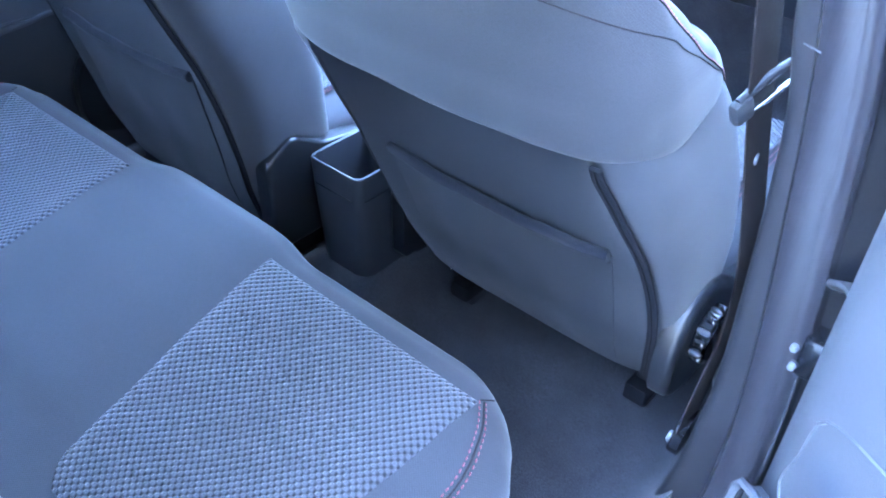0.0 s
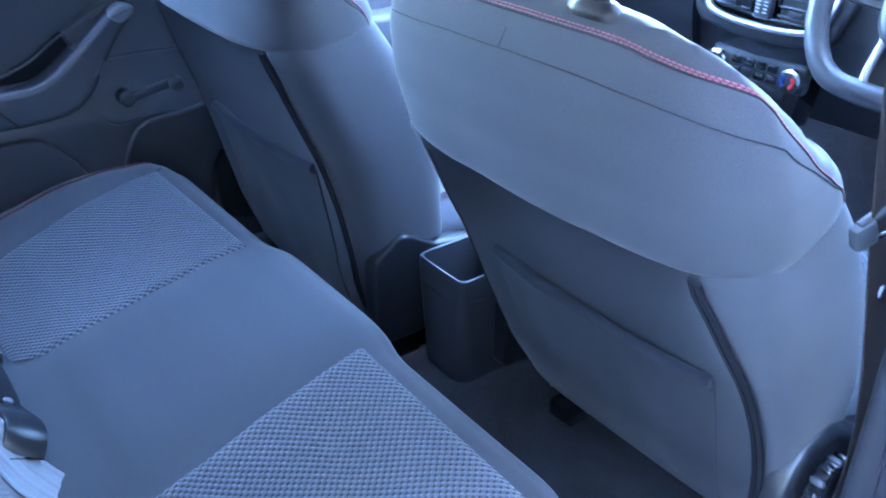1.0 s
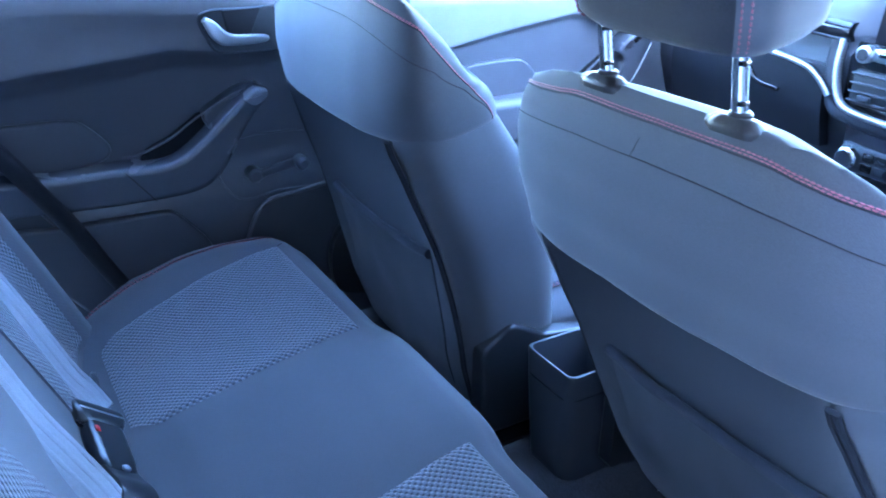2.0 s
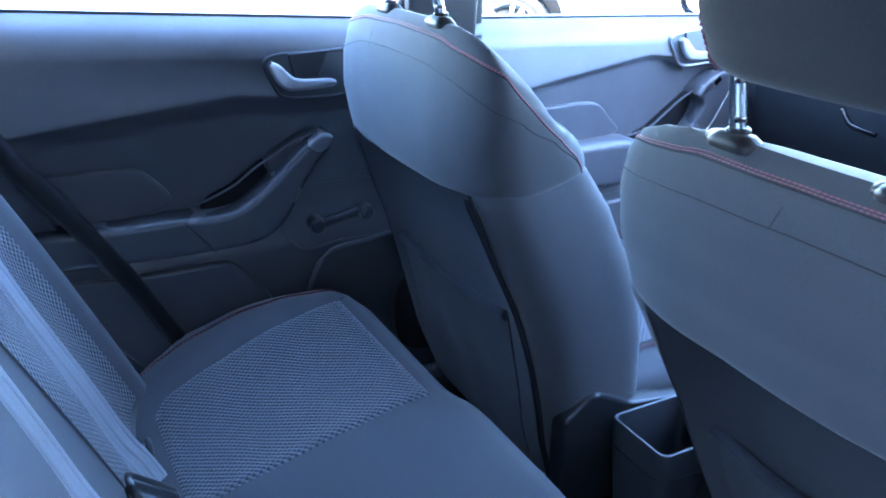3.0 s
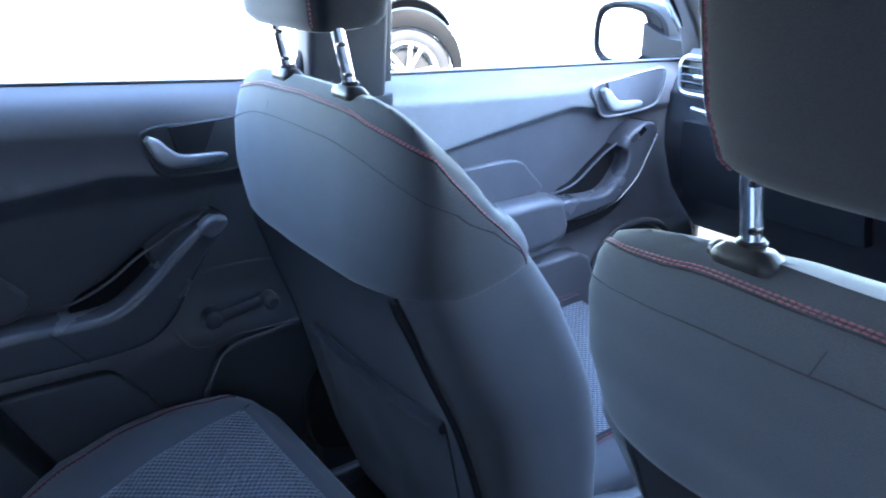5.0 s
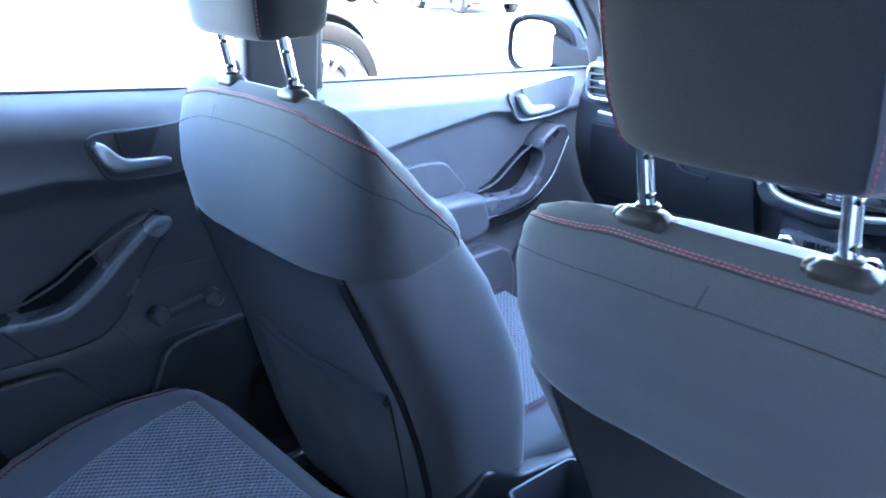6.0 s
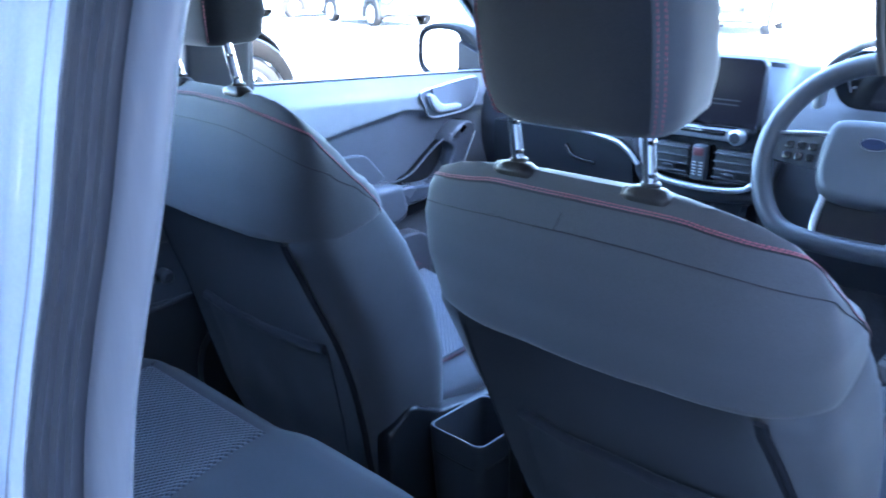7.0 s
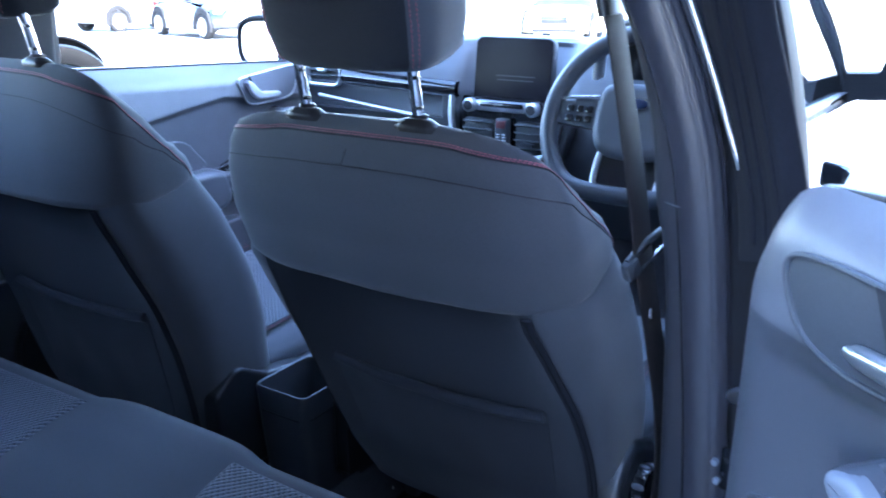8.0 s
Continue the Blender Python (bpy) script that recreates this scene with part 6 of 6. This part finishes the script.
for k in (-1, 1):
    sp = part("spoke", loft([[Vector((k * x, y0 + (y1 - y0) * t, z)) for t, z in ((0, -0.012), (1, -0.012), (1, 0.006), (0, 0.006))] for x, y0, y1 in ((0.06, -0.022, 0.042), (0.11, -0.018, 0.034), (0.172, -0.012, 0.030))]), PLASTIC, wheel, placed=False)
    for i in range(3):
        for j in range(2):
            part("button", rbox((k * (0.098 + 0.020 * i), -0.003 + 0.020 * j, 0.008), (0.015, 0.014, 0.006), 0.003), GLOSS, sp, placed=False)
    part("spoke_trim", tube(smooth_line([(k * 0.076, 0.044, 0.009), (k * 0.12, 0.041, 0.009), (k * 0.168, 0.036, 0.006)], 5), 0.0028, 6), SATIN, sp, "bright trim along the spoke", placed=False)
    part("stalk", sweep(smooth_line([(k * 0.04, 0.03, -0.06), (k * 0.12, 0.045, -0.055), (k * 0.155, 0.05, -0.05)], 5), rounded(0.024, 0.012, 0.004, 2), (0, 0, 1)), PLASTIC_GREY, wheel, placed=False)
lower = part("lower_spoke", plate(blunt([(-0.056, -0.060), (-0.060, -0.128), (-0.044, -0.140), (0.044, -0.140), (0.060, -0.128), (0.056, -0.060)], 0.006), lambda a, b, h: Vector((a, b, -0.012 + h)), 0.012, 0.003), GLOSS, wheel, "dark lower spoke", placed=False)
part("spoke_frame", sweep(smooth_line([(-0.060, -0.062, 0.003), (-0.0635, -0.100, 0.003), (-0.062, -0.126, 0.003), (-0.048, -0.139, 0.003), (0.0, -0.142, 0.003), (0.048, -0.139, 0.003), (0.062, -0.126, 0.003), (0.0635, -0.100, 0.003), (0.060, -0.062, 0.003)], 5), rounded(0.010, 0.010, 0.003, 2), (0, 0, 1)), SATIN, lower, "U-shaped silver frame of the spoke", placed=False)
part("column", loft([[Vector((w * math.cos(a), w * 0.9 * math.sin(a), z)) for a in span(0, 2 * math.pi * 15 / 16, 15)] for w, z in ((0.055, -0.04), (0.065, -0.08), (0.07, -0.22))]), PLASTIC, wheel, placed=False)

# console between the seats with an open bin at its rear
console = thing("centre_console", "black plastic centre console with an open bin at its rear", "console", pose(0, 0.5, 0.02))


def tunnel_pt(u, v):
    y = 0.40 + 0.72 * v
    z = lerp_table([(0, 0.235), (0.2, 0.225), (0.6, 0.25), (0.85, 0.31), (1.0, 0.42)], v)[0]
    a = abs(u)
    w = 0.060 + 0.03 * v
    if a < 0.7:
        return Vector((u / 0.7 * w, y, z - 0.006 * (a / 0.7) ** 6))
    k = (a - 0.7) / 0.3
    return Vector((math.copysign(w + 0.012 * k, u), y, z - 0.006 - (z - 0.03) * k))


part("tunnel_cover", sheet(tunnel_pt, span(-1, 1, 30), span(0, 1, 16)), PLASTIC, console)


def bin_loop(grow, z, r, drop=0.0):
    w, d = 0.116 + 2 * grow, 0.145 + 2 * grow
    return [Vector((0.004 + a, 0.334 + drop + b, z)) for a, b in rounded(w, d, r, 5)]


part("bin", loft([bin_loop(-0.010, 0.20, 0.010), bin_loop(-0.004, 0.308, 0.012), bin_loop(-0.0025, 0.3135, 0.013), bin_loop(0.001, 0.314, 0.015), bin_loop(0.003, 0.310, 0.016), bin_loop(0.001, 0.26, 0.018), bin_loop(0.000, 0.10, 0.03, 0.01)]), PLASTIC_BIN, console, "open storage bin with a rounded rim")
part("joint", tube([Vector((0.004 + a, 0.334 + b, 0.268)) for a, b in rounded(0.116 + 0.004, 0.149, 0.024, 5)], 0.0012, 5, closed=True), SEAM, console)
part("gear_gaiter", loft([[Vector((0.0 + r * math.cos(a), 0.86 + r * math.sin(a), z)) for a in span(0, 2 * math.pi * 15 / 16, 15)] for r, z in ((0.06, 0.27), (0.045, 0.31), (0.02, 0.36), (0.012, 0.40))]), LEATHER, console)
part("gear_knob", disc(0.026, 0.055, pose(0, 0.86, 0.425), 20, 0.015), LEATHER, console, "black gear knob")
part("handbrake", sweep(smooth_line([(0.02, 0.72, 0.25), (0.02, 0.60, 0.285), (0.02, 0.50, 0.30)], 5), circle(0.014, 10)), LEATHER, console, "black handbrake lever")

# ---- other cars in the car park ----
def parked_car(m, paint, label, plate_on=False):
    """A hatchback in its own axes: length along x (front at +x), ground at z = 0."""
    car = thing("parked_car", label, "car", m, group="parked cars")

    def P(name, bm, mat, parent=car, label="", **k):
        return part(name, bm, mat, parent, label, placed=False, **k)

    def body(u, v):
        # u along the car, v round from one sill over the waist to the other
        x = -2.0 + 4.0 * u
        end = max(0.0, abs(x) - 1.45) / 0.55
        half = 0.86 - 0.22 * end ** 2.2
        lowz = 0.22 + 0.14 * end ** 2
        waist = 0.92 - 0.20 * max(0.0, (x - 0.6) / 1.4) ** 1.5 - 0.10 * max(0.0, (-x - 1.6) / 0.4) ** 2
        a = math.pi * v
        c, d = math.cos(a), math.sin(a)
        yy = half * math.copysign(abs(c) ** 0.35, c)
        zz = lowz + (waist - lowz) * abs(d) ** 0.55
        for wx in (-1.28, 1.28):
            q = math.hypot(x - wx, zz - 0.31)
            if q < 0.37 and abs(c) > 0.3:
                yy *= 0.80
        return Vector((x, yy, zz))
    shell = P("body", loft([[body(u, v) for v in span(0, 1, 36)] for u in span(0, 1, 64)]), paint)

    def cabin(u, v):
        x = lerp_table([(0, -1.85), (0.12, -1.55), (0.3, -0.9), (0.6, 0.0), (0.75, 0.35), (1.0, 1.0)], u)[0]
        h = lerp_table([(0, 0.90), (0.12, 1.25), (0.3, 1.43), (0.6, 1.45), (0.75, 1.32), (1.0, 0.86)], u)[0]
        a = math.pi * v
        c, d = math.cos(a), math.sin(a)
        w = 0.80 - 0.16 * max(0, (h - 0.9)) / 0.55
        return Vector((x, w * math.copysign(abs(c) ** 0.4, c), 0.88 + (h - 0.88) * abs(d) ** 0.6))
    P("cabin", sheet(cabin, span(0, 1, 30), span(0, 1, 26)), TINT, car, "dark tinted windows and cabin")
    P("roof", sheet(lambda u, v: Vector((-1.45 + 1.5 * u, -0.60 + 1.2 * v, 1.425 + 0.05 * math.sin(math.pi * u) - 0.05 * (2 * v - 1) ** 2)), span(0, 1, 10), span(0, 1, 10), (0, 0, -0.03)), paint)
    for wx in (-1.28, 1.28):
        for wy in (-0.76, 0.76):
            c = pose(wx, wy, 0.31, 90, 0, 0)
            w = P("wheel", loft([[c @ Vector((r * math.cos(2 * math.pi * i / 40), r * math.sin(2 * math.pi * i / 40), z)) for i in range(40)] for r, z in ((0.21, 0.09), (0.27, 0.105), (0.30, 0.095), (0.312, 0.07), (0.312, -0.07), (0.30, -0.095), (0.27, -0.105), (0.21, -0.09))], cap=False), TYRE, car, "black tyre on a silver alloy rim")
            out = -1 if wy > 0 else 1
            P("arch_liner", loft([[Vector((wx + r * math.cos(a), wy + math.copysign(0.115, wy) * k, 0.31 + r * math.sin(a))) for a in span(-0.25, math.pi + 0.25, 30)] for r, k in ((0.325, 0.2), (0.325, 0.85), (0.42, 1.0), (0.47, 1.0), (0.478, 0.5))], ring=False), TYRE, car, "black wheel arch lip")
            P("rim", loft([[c @ Vector((r * math.cos(2 * math.pi * i / 40), r * math.sin(2 * math.pi * i / 40), out * z)) for i in range(40)] for r, z in ((0.215, 0.085), (0.222, 0.098), (0.205, 0.098), (0.195, 0.05))], cap=False), ALLOY, w)
            P("brake_disc", disc(0.19, 0.02, c @ Matrix.Translation((0, 0, out * 0.03)), 30), PLASTIC, w)
            for i in range(10):
                a = 2 * math.pi * i / 10
                P("spoke", rbox((0, 0, 0), (0.18, 0.026, 0.022), 0.005, c @ Matrix.Translation((0, 0, out * 0.078)) @ Matrix.Rotation(a, 4, "Z") @ Matrix.Translation((0.115, 0, 0))), ALLOY, w)
    for k in (-1, 1):
        P("headlight", rbox((1.80, k * 0.60, 0.68), (0.22, 0.28, 0.12), 0.04, pose(0, 0, 0, 0, 0, k * -18)), ALLOY, car, "clear headlight")
        P("tail_light", rbox((-1.86, k * 0.66, 0.80), (0.14, 0.16, 0.26), 0.04), RED_PLASTIC, car, "tail light")
        P("wing_mirror", rbox((0.55, k * 0.93, 0.98), (0.12, 0.18, 0.12), 0.04), paint)
    P("grille", rbox((1.985, 0, 0.56), (0.04, 0.70, 0.20), 0.02), GLOSS, car, "front grille")
    P("lower_intake", rbox((1.96, 0, 0.34), (0.05, 1.1, 0.12), 0.02), GLOSS, car)
    if plate_on:
        P("number_plate", rbox((2.01, 0, 0.50), (0.012, 0.50, 0.11), 0.004), WHITE_PAINT, car, "white number plate")
    return car


def stand_in_trailer(m, label):
    """A made-up single-axle trailer in place of a white car, in its own axes: drawbar towards +x, ground at z = 0."""
    bed = thing("trailer", label, "trailer", m)

    def P(name, bm, mat, parent=bed, label="", **k):
        return part(name, bm, mat, parent, label, placed=False, **k)
    P("deck", rbox((0, 0, 0.42), (2.10, 1.08, 0.05), 0.012), WHITE_PAINT, bed, "white painted deck")
    for k in (-1, 1):
        P("side_board", rbox((0, k * 0.545, 0.52), (2.10, 0.025, 0.16), 0.008), WHITE_PAINT)
        P("end_board", rbox((k * 1.05, 0, 0.52), (0.025, 1.06, 0.16), 0.008), WHITE_PAINT)
    P("drawbar", sweep([Vector((0.9, 0, 0.38)), Vector((1.5, 0, 0.38)), Vector((2.0, 0, 0.40))], rounded(0.06, 0.06, 0.008, 2)), ALLOY)
    P("jockey_wheel", disc(0.10, 0.05, pose(1.75, 0.08, 0.10, 90, 0, 0), 20, 0.012), TYRE)
    P("jockey_tube", tube([Vector((1.75, 0.08, 0.12)), Vector((1.75, 0.08, 0.50))], 0.022, 10, (1, 0, 0)), ALLOY)
    P("axle", tube([Vector((0, -0.66, 0.35)), Vector((0, 0.66, 0.35))], 0.03, 10), TYRE)
    for k in (-1, 1):
        c = pose(0, k * 0.69, 0.35, 90, 0, 0)
        ring = lambda r, z: [c @ Vector((r * math.cos(2 * math.pi * i / 48), r * math.sin(2 * math.pi * i / 48), -k * z)) for i in range(48)]
        w = P("wheel", loft([ring(r, z) for r, z in ((0.245, -0.085), (0.305, -0.10), (0.338, -0.092), (0.350, -0.07), (0.350, 0.07), (0.338, 0.092), (0.305, 0.10), (0.270, 0.098), (0.256, 0.088))], cap=False), TYRE, bed, "black tyre on a silver alloy rim")
        P("rim", loft([ring(r, z) for r, z in ((0.256, 0.090), (0.252, 0.096), (0.234, 0.094), (0.221, 0.06), (0.210, -0.02))], cap=False), ALLOY, w)
        P("brake_drum", disc(0.19, 0.03, c @ Matrix.Translation((0, 0, -k * 0.0)), 30, 0.006), TYRE, w)
        P("hub_cap", disc(0.040, 0.03, c @ Matrix.Translation((0, 0, -k * 0.085)), 24, 0.008), ALLOY, w)
        for i in range(10):
            a = 2 * math.pi * (i // 2) / 5 + (0.20 if i % 2 else -0.20)
            P("spoke", rbox((0, 0, 0), (0.196, 0.030, 0.024), 0.006, c @ Matrix.Translation((0, 0, -k * 0.078)) @ Matrix.Rotation(a, 4, "Z") @ Matrix.Translation((0.131, 0, 0))), ALLOY, w)
        # the guard is deeper over the top of the wheel than at its sides
        def guard(a):
            g = 0.443 + 0.060 * max(0.0, math.sin(a)) ** 1.3
            return [(0.362, 0.10), (0.372, 0.115), (g - 0.025, 0.118), (g - 0.005, 0.105), (g, 0.06), (g, -0.09), (g - 0.012, -0.10), (g - 0.025, 0.09), (0.372, 0.09)]
        P("mudguard", loft([[Vector((r * math.cos(a), k * (0.69 + y), 0.35 + r * math.sin(a))) for r, y in guard(a)] for a in span(-0.12, math.pi + 0.12, 36)]), GUARD_BLACK, bed, "black guard in place of a car's wheel arch")
    return bed


G = -0.30
# stands in for a white car of which only wheel and arch show
stand_in_trailer(pose(-5.71, 3.66, G, 0, 0, 56.5), "low white trailer standing in for a white car with black wheel arches and silver alloy wheels")
parked_car(pose(-21.3, 16.7, G, 0, 0, 90), WHITE_PAINT, "white parked car far across the car park, seen side on")
parked_car(pose(-16.9, 15.6, G, 0, 0, -15), PAINT, "black parked car facing the lane with a white plate", True)
parked_car(pose(-8.3, 20.2, G, 0, 0, -75), YELLOW_PAINT, "pale yellow parked car beyond the bonnet")
